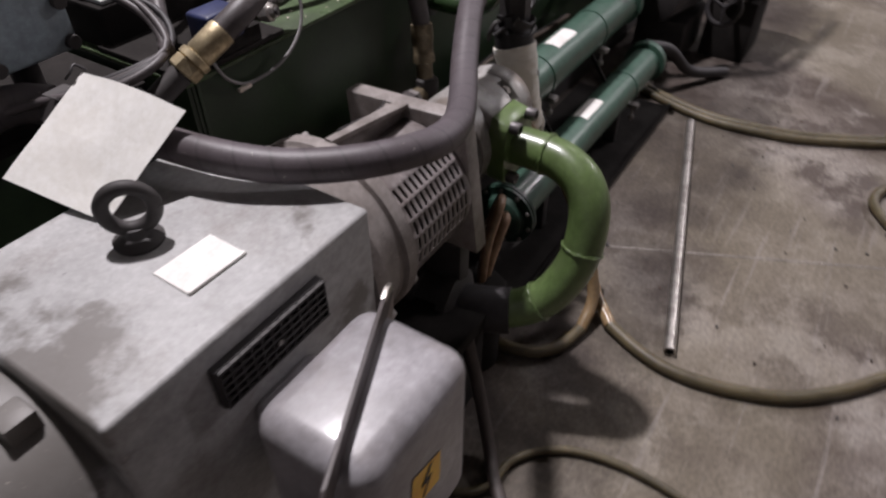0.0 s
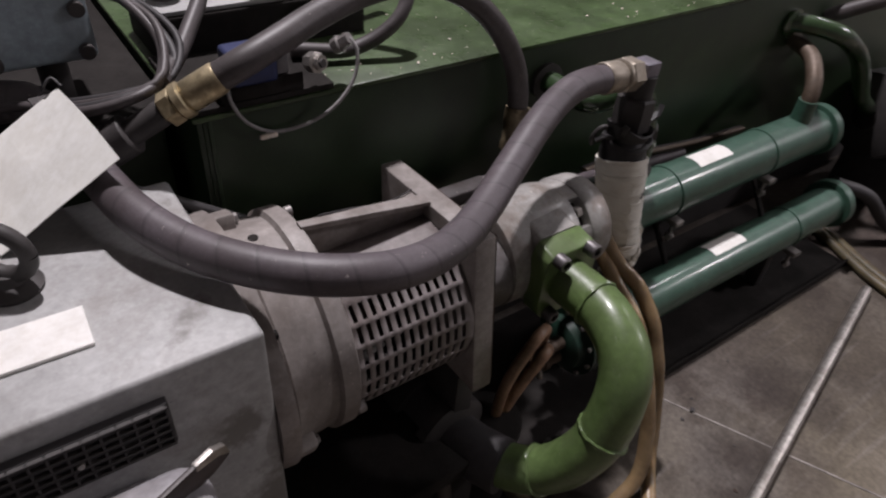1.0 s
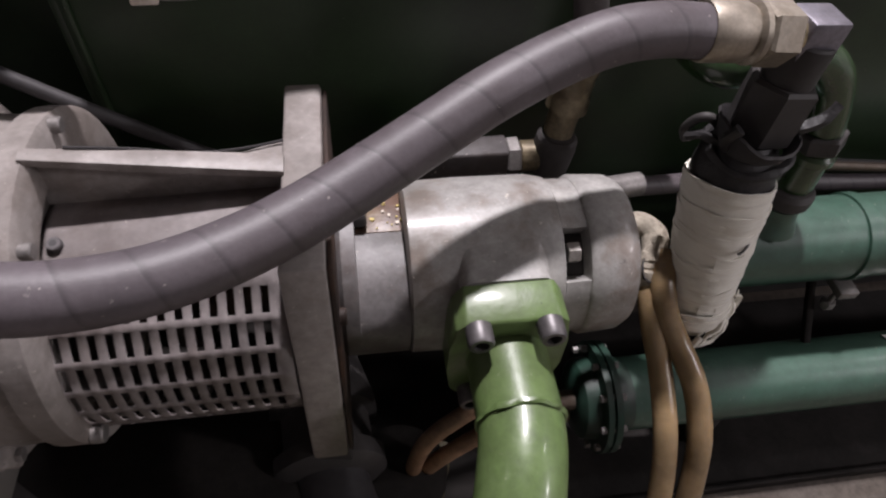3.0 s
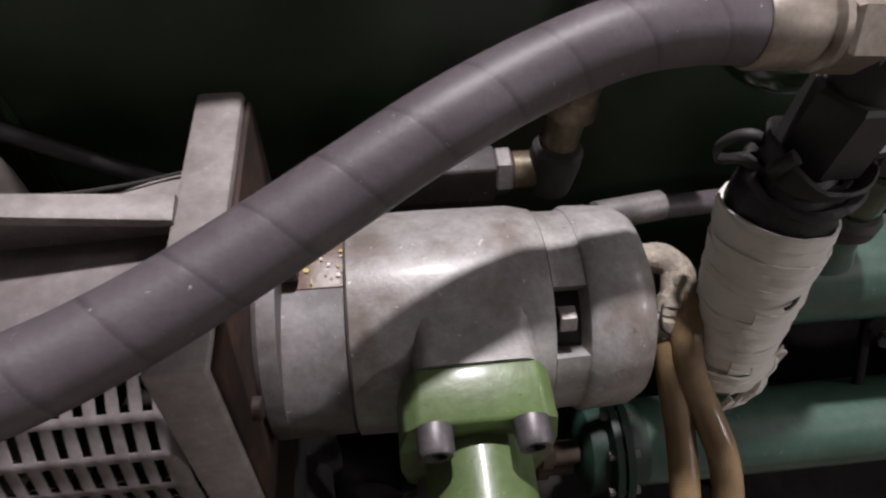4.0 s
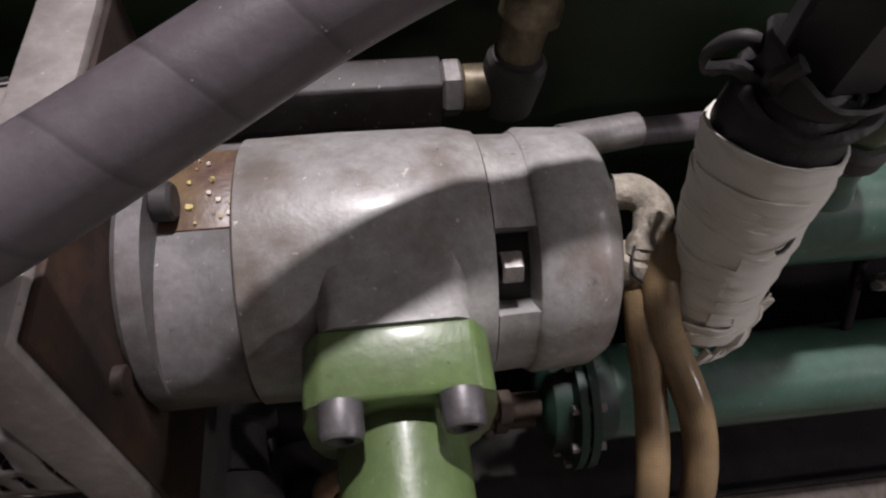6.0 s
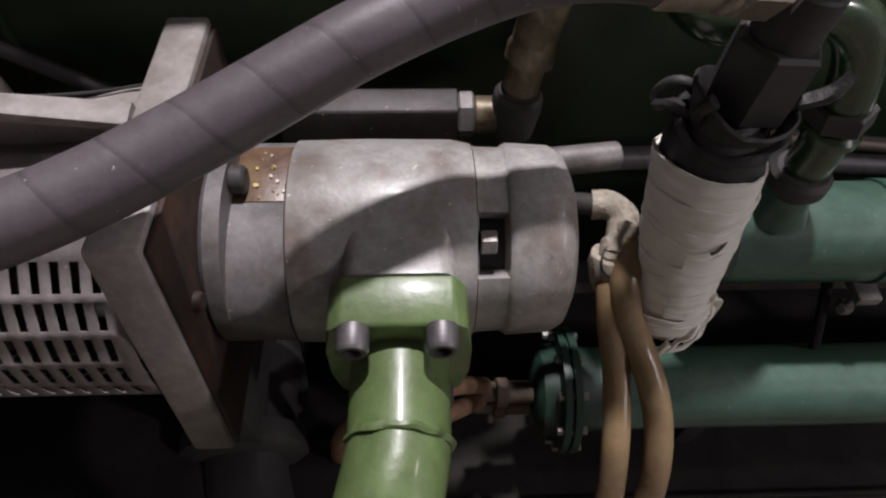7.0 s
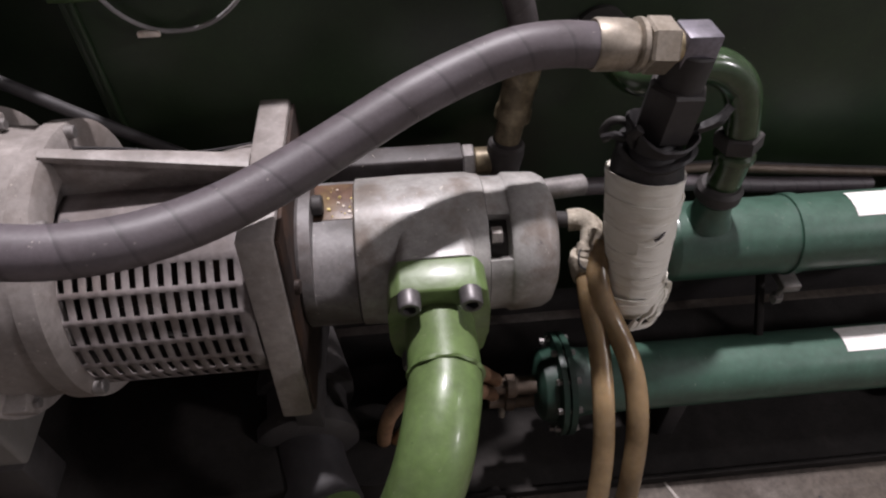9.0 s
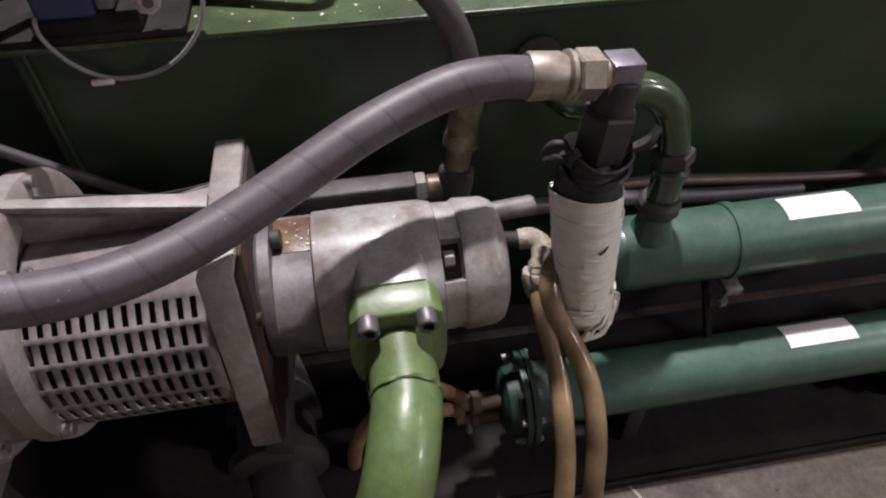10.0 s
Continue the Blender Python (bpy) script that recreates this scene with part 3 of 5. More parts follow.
lid = box(-0.300, -0.112, -0.205, -0.060, 0.42, 0.668, 0.028, 5)
part("lid", lid, BOXPAINT, tb)
fin_outline = [(0.0, 0.668), (0.004, 0.684), (0.016, 0.690), (0.255, 0.690), (0.272, 0.68), (0.276, 0.60), (0.262, 0.60), (0.255, 0.662), (0.02, 0.662)]
fin = prism(fin_outline, -0.0025, 0.0025, 0.0008)
fin.transform(Matrix.Translation((-0.092, -0.082, 0)) @ pose(0, 0, 0, 0, 0, 113.8))
strap = part("lifting_strap", fin, STRAP, tb, "thin dark strap standing on the lid")
tip = prism([(-0.0008, 0.669), (0.003, 0.6845), (0.0155, 0.6912), (0.034, 0.6912), (0.034, 0.684), (0.012, 0.680)], -0.0031, 0.0031, 0.0006)
tip.transform(Matrix.Translation((-0.092, -0.082, 0)) @ pose(0, 0, 0, 0, 0, 113.8))
part("bare_tip", tip, STEEL, strap, "worn bright steel tip")
sg = bmesh.new()
sg.faces.new([sg.verts.new((u, -0.2062, v)) for u, v in ((-0.240, 0.530), (-0.184, 0.520), (-0.182, 0.574), (-0.232, 0.588))])
sign = part("warning_sign", sg, YELLOW, tb, "yellow high-voltage warning sticker")
zig = bmesh.new()
for quad in (((-0.208, 0.598), (-0.201, 0.598), (-0.216, 0.576), (-0.223, 0.576)), ((-0.222, 0.580), (-0.204, 0.580), (-0.204, 0.574), (-0.222, 0.574)), ((-0.210, 0.577), (-0.204, 0.577), (-0.219, 0.552), (-0.222, 0.554))):
    zig.faces.new([zig.verts.new((u + 0.004, -0.2068, v - 0.022)) for u, v in quad])
part("bolt_mark", zig, INK, sign)
# eye bolt
eye = part("eye_bolt", lathe([(0, 0.028), (0.005, 0.029), (0.009, 0.022), (0.012, 0.015), (0.022, 0.012)], (-0.207, 0.188, MZ1 - 0.001), (0, 0, 1), 24), DARK, motor, "dark forged steel eye bolt")
circle = [(0.0275 * math.cos(a * math.pi / 16), 0, 0.0275 * math.sin(a * math.pi / 16)) for a in range(33)]
ring = sweep(circle, 0.0088, 14, 0.004, ends=False)
ring.transform(Matrix.Translation((-0.206, 0.188, 0.7475)) @ pose(0, 0, 0, 0, 0, -38))
part("ring", ring, DARK, eye)
# paper label stuck on the top
lab = box(-0.040, 0.040, -0.030, 0.030, 0, 0.0016, 0.0005, 1)
lab.transform(Matrix.Translation((-0.197, 0.098, MZ1 + 0.0002)) @ pose(0, 0, 0, 0, 0, -1))
part("label", lab, STICKER, motor, "blank white paper label")
lip = box(-0.040, 0.040, -0.030, -0.025, 0.001, 0.004, 0.0008, 1)
lip.transform(Matrix.Translation((-0.197, 0.098, MZ1 + 0.0002)) @ pose(0, 0, 0, 0, 0, -1))
part("label_edge", lip, STICKER, motor)

# ---- bell housing between motor and pump ----
bell = thing("bell_housing", (0.13, AX, 0.275), "cast aluminium bell housing joining motor and pump", "housing")
BC = (0, 0.168, 0.530)
part("rear_flange", lathe([(0, 0.172), (0.012, 0.175), (0.022, 0.175), (0.026, 0.158)], (-0.018, BC[1], BC[2]), (1, 0, 0), 64), CAST, bell)
part("drum", lathe([(0, 0.150), (0.004, 0.154), (0.058, 0.150), (0.062, 0.157), (0.084, 0.157), (0.088, 0.150), (0.088, 0.120), (0.02, 0.116)], (0.008, BC[1], BC[2]), (1, 0, 0), 64), CAST, bell)
for a in (20, 106, 181, 246):
    ay, az = math.sin(radians(a)), math.cos(radians(a))
    part("lug", box(-0.006, 0.030, -0.016, 0.016, 0.148, 0.171, 0.004, 2, Matrix.Translation((0, BC[1], BC[2])) @ pose(0, 0, 0, -a, 0, 0)), CAST, bell)
    part("bolt", hexnut((0.030, BC[1] + 0.160 * ay, BC[2] + 0.160 * az), (0.036, BC[1] + 0.160 * ay, BC[2] + 0.160 * az), 0.0065), BOLT, bell)
part("tapped_hole", rod((0.036, 0.172, 0.672), (0.036, 0.172, 0.6835), 0.0065, 14, 0.0005), BED, bell, "dark tapped hole")
part("tapped_hole", rod((0.040, 0.152, 0.672), (0.040, 0.152, 0.6826), 0.0022, 10, 0.0003), BED, bell)
part("flange_hole", rod((0.000, BC[1] - 0.118, BC[2] + 0.112), (0.0095, BC[1] - 0.118, BC[2] + 0.112), 0.006, 14, 0.0005), BED, bell)
slot_bm = bmesh.new()
corners = [(0.010, 0.143), (0.010, 0.130), (0.030, 0.127), (0.058, 0.1245), (0.058, 0.1255), (0.034, 0.135)]
tops = [[slot_bm.verts.new((sx, sy, BC[2] + math.sqrt(rr * rr - (sy - BC[1]) ** 2))) for sx, sy in corners] for rr in (0.1500, 0.1546)]
slot_bm.faces.new(tops[0])
slot_bm.faces.new(tops[1])
for i in range(6):
    slot_bm.faces.new((tops[0][i], tops[0][(i + 1) % 6], tops[1][(i + 1) % 6], tops[1][i]))
part("slot", slot_bm, BED, bell, "dark narrow slot in the casting")
part("rim_screw", rod((0.094, 0.092, 0.655), (0.104, 0.092, 0.655), 0.007, 14, 0.001), BOLT, bell)
part("rim_screw", rod((0.094, 0.215, 0.672), (0.104, 0.215, 0.672), 0.007, 14, 0.001), BOLT, bell)
part("rim_screw", rod((0.094, 0.030, 0.475), (0.106, 0.030, 0.475), 0.009, 14, 0.001), BOLT, bell)


def bar(p, q, w, h):
    p, q = Vector(p), Vector(q)
    d = (q - p).normalized()
    side = d.cross(Vector((0, 0, 1))).normalized()
    up = side.cross(d)
    m = Matrix((( d.x, side.x, up.x, p.x), (d.y, side.y, up.y, p.y), (d.z, side.z, up.z, p.z), (0, 0, 0, 1)))
    return box(0, (q - p).length, -w / 2, w / 2, -h / 2, h / 2, 0.003, 2, m)


def tapered(sections):
    bm = bmesh.new()
    ends = [[bm.verts.new((rx, ry, rz)) for ry, rz in sec] for rx, sec in sections]
    for ea, eb in zip(ends, ends[1:]):
        for k in range(4):
            bm.faces.new((ea[k], ea[(k + 1) % 4], eb[(k + 1) % 4], eb[k]))
    bm.faces.new(ends[0])
    bm.faces.new(ends[-1])
    bmesh.ops.bevel(bm, geom=[e for e in bm.edges if abs(e.verts[0].co.x - e.verts[1].co.x) > 0.05], offset=0.002, segments=2, profile=0.5, affect="EDGES")
    return bm


part("rib", tapered((
    (0.090, ((0.154, 0.682), (0.154, 0.690), (0.167, 0.691), (0.168, 0.683))),
    (0.190, ((0.155, 0.667), (0.155, 0.675), (0.172, 0.676), (0.173, 0.668))),
    (0.284, ((0.157, 0.651), (0.157, 0.659), (0.178, 0.661), (0.179, 0.652))))), CAST, bell)
part("rib_web", tapered((
    (0.090, ((0.163, 0.620), (0.163, 0.684), (0.168, 0.684), (0.168, 0.620))),
    (0.190, ((0.166, 0.615), (0.166, 0.669), (0.172, 0.669), (0.172, 0.615))),
    (0.284, ((0.170, 0.610), (0.170, 0.653), (0.178, 0.653), (0.178, 0.610))))), CAST, bell)
part("gusset", tapered((
    (0.205, ((0.171, 0.645), (0.172, 0.660), (0.176, 0.659), (0.177, 0.645))),
    (0.245, ((0.174, 0.635), (0.175, 0.655), (0.190, 0.652), (0.191, 0.635))),
    (0.284, ((0.176, 0.625), (0.178, 0.650), (0.210, 0.648), (0.211, 0.625))))), CAST, bell)
part("rib", bar((0.092, 0.285, 0.53), (0.286, 0.27, 0.53), 0.020, 0.030), CAST, bell)
part("rib", bar((0.092, 0.30, 0.44), (0.286, 0.28, 0.45), 0.020, 0.030), CAST, bell)
# square mounting plate of the pump
part("mounting_plate", prism([(0.050, 0.661), (0.290, 0.648), (0.276, 0.390), (0.014, 0.398)], 0.281, 0.316, 0.004), CAST, bell, "square cast plate, rusty on its far side")
part("plate_foot", box(0.281, 0.316, 0.05, 0.27, 0.275, 0.396, 0.003), DARK, bell)
part("rusty_face", prism([(0.054, 0.656), (0.286, 0.643), (0.272, 0.394), (0.019, 0.402)], 0.3162, 0.321, 0.002), RUST, bell, "rust-brown face of the plate")
part("plate_screw", rod((0.32, 0.068, 0.570), (0.327, 0.068, 0.570), 0.008, 14, 0.001), RUST, bell)

# coupling guard: rolled sheet, its side pierced by slots
guard = thing("coupling_guard", (0.19, AX, 0.42), "grey sheet-metal coupling guard with rows of slots", "guard")
GR, GX0, GX1, GY, GZ = 0.1174, 0.090, 0.280, 0.1471, 0.515
gb = bmesh.new()
xs, holes_x = [GX0], []
col, slot = 0.0136, 0.0066
x = GX0 + 0.0066
while x + slot < GX1 - 0.004:
    xs += [x, x + slot]
    x += col
xs.append(GX1)
ang, rows_a = [], []
a = 36.0
while a < 150:
    ang += [a, a + 11.0]
    rows_a.append(a)
    a += 14.1
ang = [float(v) for v in range(-120, 36, 8)] + ang + [168.0, 178.0]
grid = [[gb.verts.new((xx, GY - GR * math.sin(radians(t)), GZ + GR * math.cos(radians(t)))) for xx in xs] for t in ang]
for i in range(len(ang) - 1):
    for j in range(len(xs) - 1):
        if ang[i] in rows_a and j % 2 == 1:
            continue
        gb.faces.new((grid[i][j], grid[i][j + 1], grid[i + 1][j + 1], grid[i + 1][j]))
sheet = part("slotted_sheet", gb, GUARD, guard)
thick = sheet.modifiers.new("sheet", "SOLIDIFY")
thick.thickness, thick.offset = 0.0022, -1
for sx, sa, mm in ((0.1911, 22, SCREW), (0.1035, 14, SCREW)):
    away = Vector((0, -math.sin(radians(sa)), math.cos(radians(sa))))
    seat = Vector((sx, GY, GZ)) + away * GR
    head = part("screw", rod(seat - away * 0.003, seat + away * 0.006, 0.0062, 14, 0.001), mm, guard)
    part("socket", rod(seat + away * 0.0058, seat + away * 0.0064, 0.0032, 6), BLACK, head)
coup = thing("shaft_coupling", (0.19, BC[1], BC[2]), "rusty shaft coupling inside the slotted guard", "coupling")
part("hub", lathe([(0, 0.06), (0.07, 0.06), (0.072, 0.078), (0.09, 0.078), (0.092, 0.05), (0.18, 0.05)], (0.10, BC[1], BC[2]), (1, 0, 0), 32), RUST, coup)

# ---- hydraulic pump ----
pump = thing("hydraulic_pump", (0.45, AX, 0.44), "grey cast vane pump streaked with rust and dust", "pump")
PC = (0, 0.152, 0.524)


def along(prof, x0=0.0):
    return lathe([(s, r) for s, r in prof], (x0, PC[1], PC[2]), (1, 0, 0), 72)


fb = along([(0.321, 0.079), (0.325, 0.083), (0.3375, 0.083), (0.338, 0.083), (0.3825, 0.083), (0.384, 0.080)])
for v in fb.verts:
    if v.co.x > 0.3377 and v.co.z > PC[2]:
        slope = math.sqrt(max(0.0, 1 - (max(0.0, 0.140 - v.co.y) / 0.0712) ** 2))
        v.co.z = min(v.co.z, PC[2] + 0.058 * slope)
part("front_body", fb, PUMPF, pump, "grimy front casting, hose shade in its colour", 25)
part("pocket_floor", box(0.338, 0.3835, 0.149, 0.206, PC[2] + 0.056, PC[2] + 0.0592, 0.001), OILY, pump, "rusty oily pocket in the casting")
part("flange_bolt", rod((0.337, 0.163, PC[2] + 0.069), (0.350, 0.163, PC[2] + 0.069), 0.0115, 16, 0.002), DARK, pump)
part("main_body", along([(0.3832, 0.080), (0.3855, 0.0850), (0.440, 0.0860), (0.510, 0.0850), (0.526, 0.0815), (0.529, 0.066)]), PUMP, pump)
part("groove_core", along([(0.526, 0.062), (0.556, 0.062)]), DARK, pump)
part("end_cover", along([(0.549, 0.066), (0.5515, 0.0795), (0.556, 0.0820), (0.590, 0.0800), (0.600, 0.0745), (0.606, 0.062), (0.607, 0.03)]), PUMP, pump)
web = bmesh.new()
wr = []
for k in range(49):
    th = radians(57 + (360 - 37) * k / 48)
    ring = []
    for xx, rr in ((0.527, 0.060), (0.527, 0.0800), (0.530, 0.0790), (0.549, 0.0782), (0.553, 0.0795), (0.553, 0.060)):
        ring.append(web.verts.new((xx, PC[1] - rr * math.sin(th), PC[2] + rr * math.cos(th))))
    wr.append(ring)
for r0, r1 in zip(wr, wr[1:]):
    for k in range(5):
        web.faces.new((r0[k], r0[k + 1], r1[k + 1], r1[k]))
web.faces.new(wr[0])
web.faces.new(wr[-1])
part("web", web, PUMP, pump)
part("cover_bolt", hexnut((0.529, 0.108, 0.583), (0.541, 0.108, 0.583), 0.010), STEEL, pump)
loft = bmesh.new()
lr = []
for yy, hw, zt, zb, rc in ((0.0775, 0.041, 0.590, 0.458, 0.010), (0.084, 0.041, 0.591, 0.457, 0.012), (0.094, 0.043, 0.594, 0.454, 0.016), (0.106, 0.049, 0.598, 0.450, 0.022), (0.120, 0.058, 0.602, 0.446, 0.028), (0.140, 0.066, 0.604, 0.444, 0.034)):
    ring = []
    for cx, cz, a0 in ((0.4675 + hw - rc, zt - rc, 0), (0.4675 - hw + rc, zt - rc, 90), (0.4675 - hw + rc, zb + rc, 180), (0.4675 + hw - rc, zb + rc, 270)):
        for k in range(7):
            an = radians(a0 + 15 * k)
            ring.append(loft.verts.new((cx + rc * math.cos(an), yy, cz + rc * math.sin(an))))
    lr.append(ring)
for r0, r1 in zip(lr, lr[1:]):
    for k in range(28):
        loft.faces.new((r0[k], r0[(k + 1) % 28], r1[(k + 1) % 28], r1[k]))
loft.faces.new(lr[0])
loft.faces.new(lr[-1])
part("port_block", loft, PUMP, pump, sharp=60)
part("casting_mark", box(0.432, 0.478, 0.1015, 0.130, 0.591, 0.5935, 0.0015, 2, Matrix.Translation((0, 0.115, 0.59)) @ pose(0, 0, 0, 26, 0, 0) @ Matrix.Translation((0, -0.115, -0.5925))), PUMP, pump)
rng = random.Random(8)
for i in range(16):
    gx, gy = rng.uniform(0.352, 0.382), rng.uniform(0.152, 0.200)
    gz = PC[2] + 0.0602
    solo("grit", lump((gx, gy, gz), rng.uniform(0.0008, 0.0028), 200 + i), GRIT if i % 3 else PALEGRIT, "small yellow crumb lying on the pump", "grit", "grit on the pump")

# ---- green suction pipe ----
pipe = thing("suction_pipe", (0.42, -0.05, 0.25), "glossy green painted steel suction pipe bolted to the pump", "pipe")
PX, PZ, PR = 0.467, 0.523, 0.0375
fl = [(-0.041, 0.067), (0.041, 0.067), (0.050, 0.052), (0.054, 0.02), (0.054, -0.02), (0.050, -0.052), (0.040, -0.064), (-0.040, -0.064), (-0.050, -0.052), (-0.054, -0.02), (-0.054, 0.02), (-0.050, 0.052)]
fbm = bmesh.new()
back = [fbm.verts.new((PX + u, 0.0765, PZ + v)) for u, v in fl]
front = [fbm.verts.new((PX + u, 0.040, PZ + v)) for u, v in fl]
fbm.faces.new(back)
fbm.faces.new(front)
for i in range(12):
    fbm.faces.new((back[i], back[(i + 1) % 12], front[(i + 1) % 12], front[i]))
for v in front:
    if v.co.z > PZ + 0.06:
        v.co.z -= 0.008
bmesh.ops.bevel(fbm, geom=fbm.edges[:], offset=0.0028, segments=2, profile=0.5, affect="EDGES")
part("flange", fbm, GREEN, pipe)
for u in (-0.031, 0.031):
    for v in (-0.053, 0.053):
        socket_screw((PX + u, 0.041, PZ + v), (0, -1, 0), 0.0118, 0.019, pipe)
U = [(0.467, 0.048, 0.523), (0.467, 0.01, 0.523), (0.466, -0.03, 0.523), (0.459, -0.065, 0.52), (0.448, -0.102, 0.504), (0.432, -0.128, 0.47), (0.413, -0.138, 0.415), (0.392, -0.134, 0.36), (0.366, -0.112, 0.305), (0.34, -0.076, 0.267), (0.314, -0.03, 0.25), (0.298, 0.005, 0.247)]
part("pipe_run", sweep(U, PR, 32, 0.008), GREEN, pipe)


def weld(points, index, r, parent, mat):
    line = smooth_path(points, 0.008)
    p = line[index]
    t = (line[index + 1] - line[index - 1]).normalized()
    n1 = t.orthogonal().normalized()
    n2 = t.cross(n1)
    rr = random.Random(index)
    circ = [p + (n1 * math.cos(a * math.pi / 18) + n2 * math.sin(a * math.pi / 18)) * (r + rr.uniform(-0.0007, 0.0009)) + t * rr.uniform(-0.0009, 0.0009) for a in range(37)]
    return part("weld_bead", sweep(circ, 0.0030, 8, 0.004, 0.9, ends=False), mat, parent)


line_u = smooth_path(U, 0.008)
weld(U, min(range(len(line_u)), key=lambda i: abs(line_u[i].y + 0.026) + abs(line_u[i].z - 0.523)), PR, pipe, GREEN)
weld(U, min(range(len(line_u)), key=lambda i: abs(line_u[i].z - 0.395) + (0 if line_u[i].y < -0.1 else 9)), PR, pipe, GREEN)
weld(U, min(range(len(line_u)), key=lambda i: abs(line_u[i].z - 0.275) + (0 if line_u[i].y < 0 else 9)), PR, pipe, GREEN)
valve = thing("suction_valve", (0.28, 0.08, 0.2), "black grimy suction valve and rubber sleeve at the pipe's end", "valve")
part("rubber_sleeve", sweep([(0.318, -0.045, 0.252), (0.300, 0.0, 0.247), (0.285, 0.05, 0.246)], 0.046, 28, 0.01, 0.03), BLACK, valve)
part("valve_body", lathe([(0, 0.055), (0.01, 0.07), (0.03, 0.07), (0.032, 0.058), (0.08, 0.058), (0.082, 0.07), (0.10, 0.07), (0.2, 0.05)], (0.287, 0.045, 0.246), (-0.1, 1, 0), 32), DARK, valve)

# ---- pressure hose with its fittings ----
hose = thing("pressure_hose", (0.3, 0.05, 0.7), "thick grey dusty rubber pressure hose with wrapped seams", "hose")
HA = [(0.66, 0.2028, 0.7457), (0.632, 0.1988, 0.7507), (0.6, 0.1938, 0.7564), (0.556, 0.1858, 0.7572), (0.508, 0.1718, 0.7492), (0.452, 0.1458, 0.7393), (0.4, 0.1188, 0.7251), (0.35, 0.0918, 0.7121), (0.302, 0.0638, 0.7042), (0.255, 0.0378, 0.7023), (0.205, 0.0148, 0.7072), (0.15, 0.0018, 0.7162), (0.1, 0.0028, 0.7262), (0.046, 0.0248, 0.7322), (-0.003, 0.0668, 0.7342), (-0.045, 0.1228, 0.7362), (-0.077, 0.1918, 0.7432), (-0.094, 0.2768, 0.7472), (-0.104, 0.3468, 0.7502)]
part("hose_body", sweep(HA, 0.0225, 32, 0.008), HOSE, hose)
e0 = Vector((0.646, 0.2010, 0.7490))
e1 = Vector((0.700, 0.2035, 0.7435))
ed = (e1 - e0).normalized()
part("collar", lathe([(0, 0.0246), (0.003, 0.0262), (0.036, 0.0256), (0.040, 0.0235), (0.046, 0.0225)], e0 - ed * 0.012, ed, 28), NUT, hose, "dull yellowish crimped collar")
part("bead", lathe([(0, 0.0225), (0.003, 0.0275), (0.008, 0.0275), (0.011, 0.021)], e0 + ed * 0.030, ed, 24), NUT, hose)
part("nut", hexnut(e0 + ed * 0.042, e0 + ed * 0.072, 0.0285), NUT, hose, "yellowish hexagon union nut")
part("cone", rod(e0 + ed * 0.070, e0 + ed * 0.082, 0.0175, 20, 0.001), BRASS, hose)
part("collar", lathe([(0, 0.030), (0.055, 0.030), (0.06, 0.024), (0.09, 0.024)], (-0.100, 0.335, 0.747), (-0.12, 1.0, 0.02), 24), BLACK, hose)
part("union", hexnut((-0.111, 0.420, 0.749), (-0.115, 0.450, 0.750), 0.034), DARK, hose)

elbow = thing("elbow_fitting", (0.745, 0.21, 0.6), "square forged elbow fitting on the taped pipe", "fitting")
part("block", box(-0.020, 0.018, -0.018, 0.018, -0.020, 0.019, 0.003, 2, Matrix.Translation((0.7445, 0.2055, 0.7405)) @ pose(0, 0, 0, 0, 4, 4)), ELBOW, elbow)
part("stem", rod((0.744, 0.2055, 0.735), (0.732, 0.197, 0.640), 0.0245, 24, 0.002), DARK, elbow)
part("nut", hexnut((0.739, 0.202, 0.696), (0.732, 0.197, 0.636), 0.0335), DARK, elbow)

wrapped = thing("taped_pipe", (0.73, 0.17, 0.36), "vertical pipe wrapped in dirty white tape, black tape above", "taped pipe")


def slanted(bm):
    """The tape's upper edge runs slanting: higher in front, lower on the far side; a little fuller above."""
    for v in bm.verts:
        d = v.co - T0
        along_axis = d.dot(TD)
        fade = max(0.0, 1 - max(0.0, along_axis) / 0.10)
        out = d - TD * along_axis
        if out.length > 1e-6:
            u = out.normalized()
            v.co += out * 0.055 * fade + TD * fade * (0.010 * u.x + 0.005 * min(0.0, u.y))
    return bm


T0, T1 = Vector((0.724, 0.187, 0.580)), Vector((0.737, 0.148, 0.375))
TD = (T1 - T0).normalized()
rngt = random.Random(3)
wrap = lathe([(-0.004, 0.034), (-0.003, 0.0415), (0.03, 0.0412), (0.08, 0.0398), (0.14, 0.0380), (0.19, 0.0345), (0.205, 0.026)], T0, TD, 48)
for v in wrap.verts:
    v.co += Vector(noise.noise_vector(v.co * 32)) * 0.0014
part("white_wrap", slanted(wrap), CLOTH, wrapped, "dirty white cloth tape in overlapping turns", 50)
s, k = 0.008, 0
while s < 0.165:
    rad = 0.0428 - 0.026 * s + rngt.uniform(-0.0006, 0.0008)
    turn = rngt.uniform(0, 6.28)
    part("tape_turn", slanted(ribbon(T0, TD, s - 0.007, s + 0.009, turn, turn + 6.7, rad, rad + 0.0010, rngt.uniform(0.026, 0.040), 10 + k, 0.0006)), CLOTH, wrapped, sharp=60)
    s += rngt.uniform(0.014, 0.021)
    k += 1
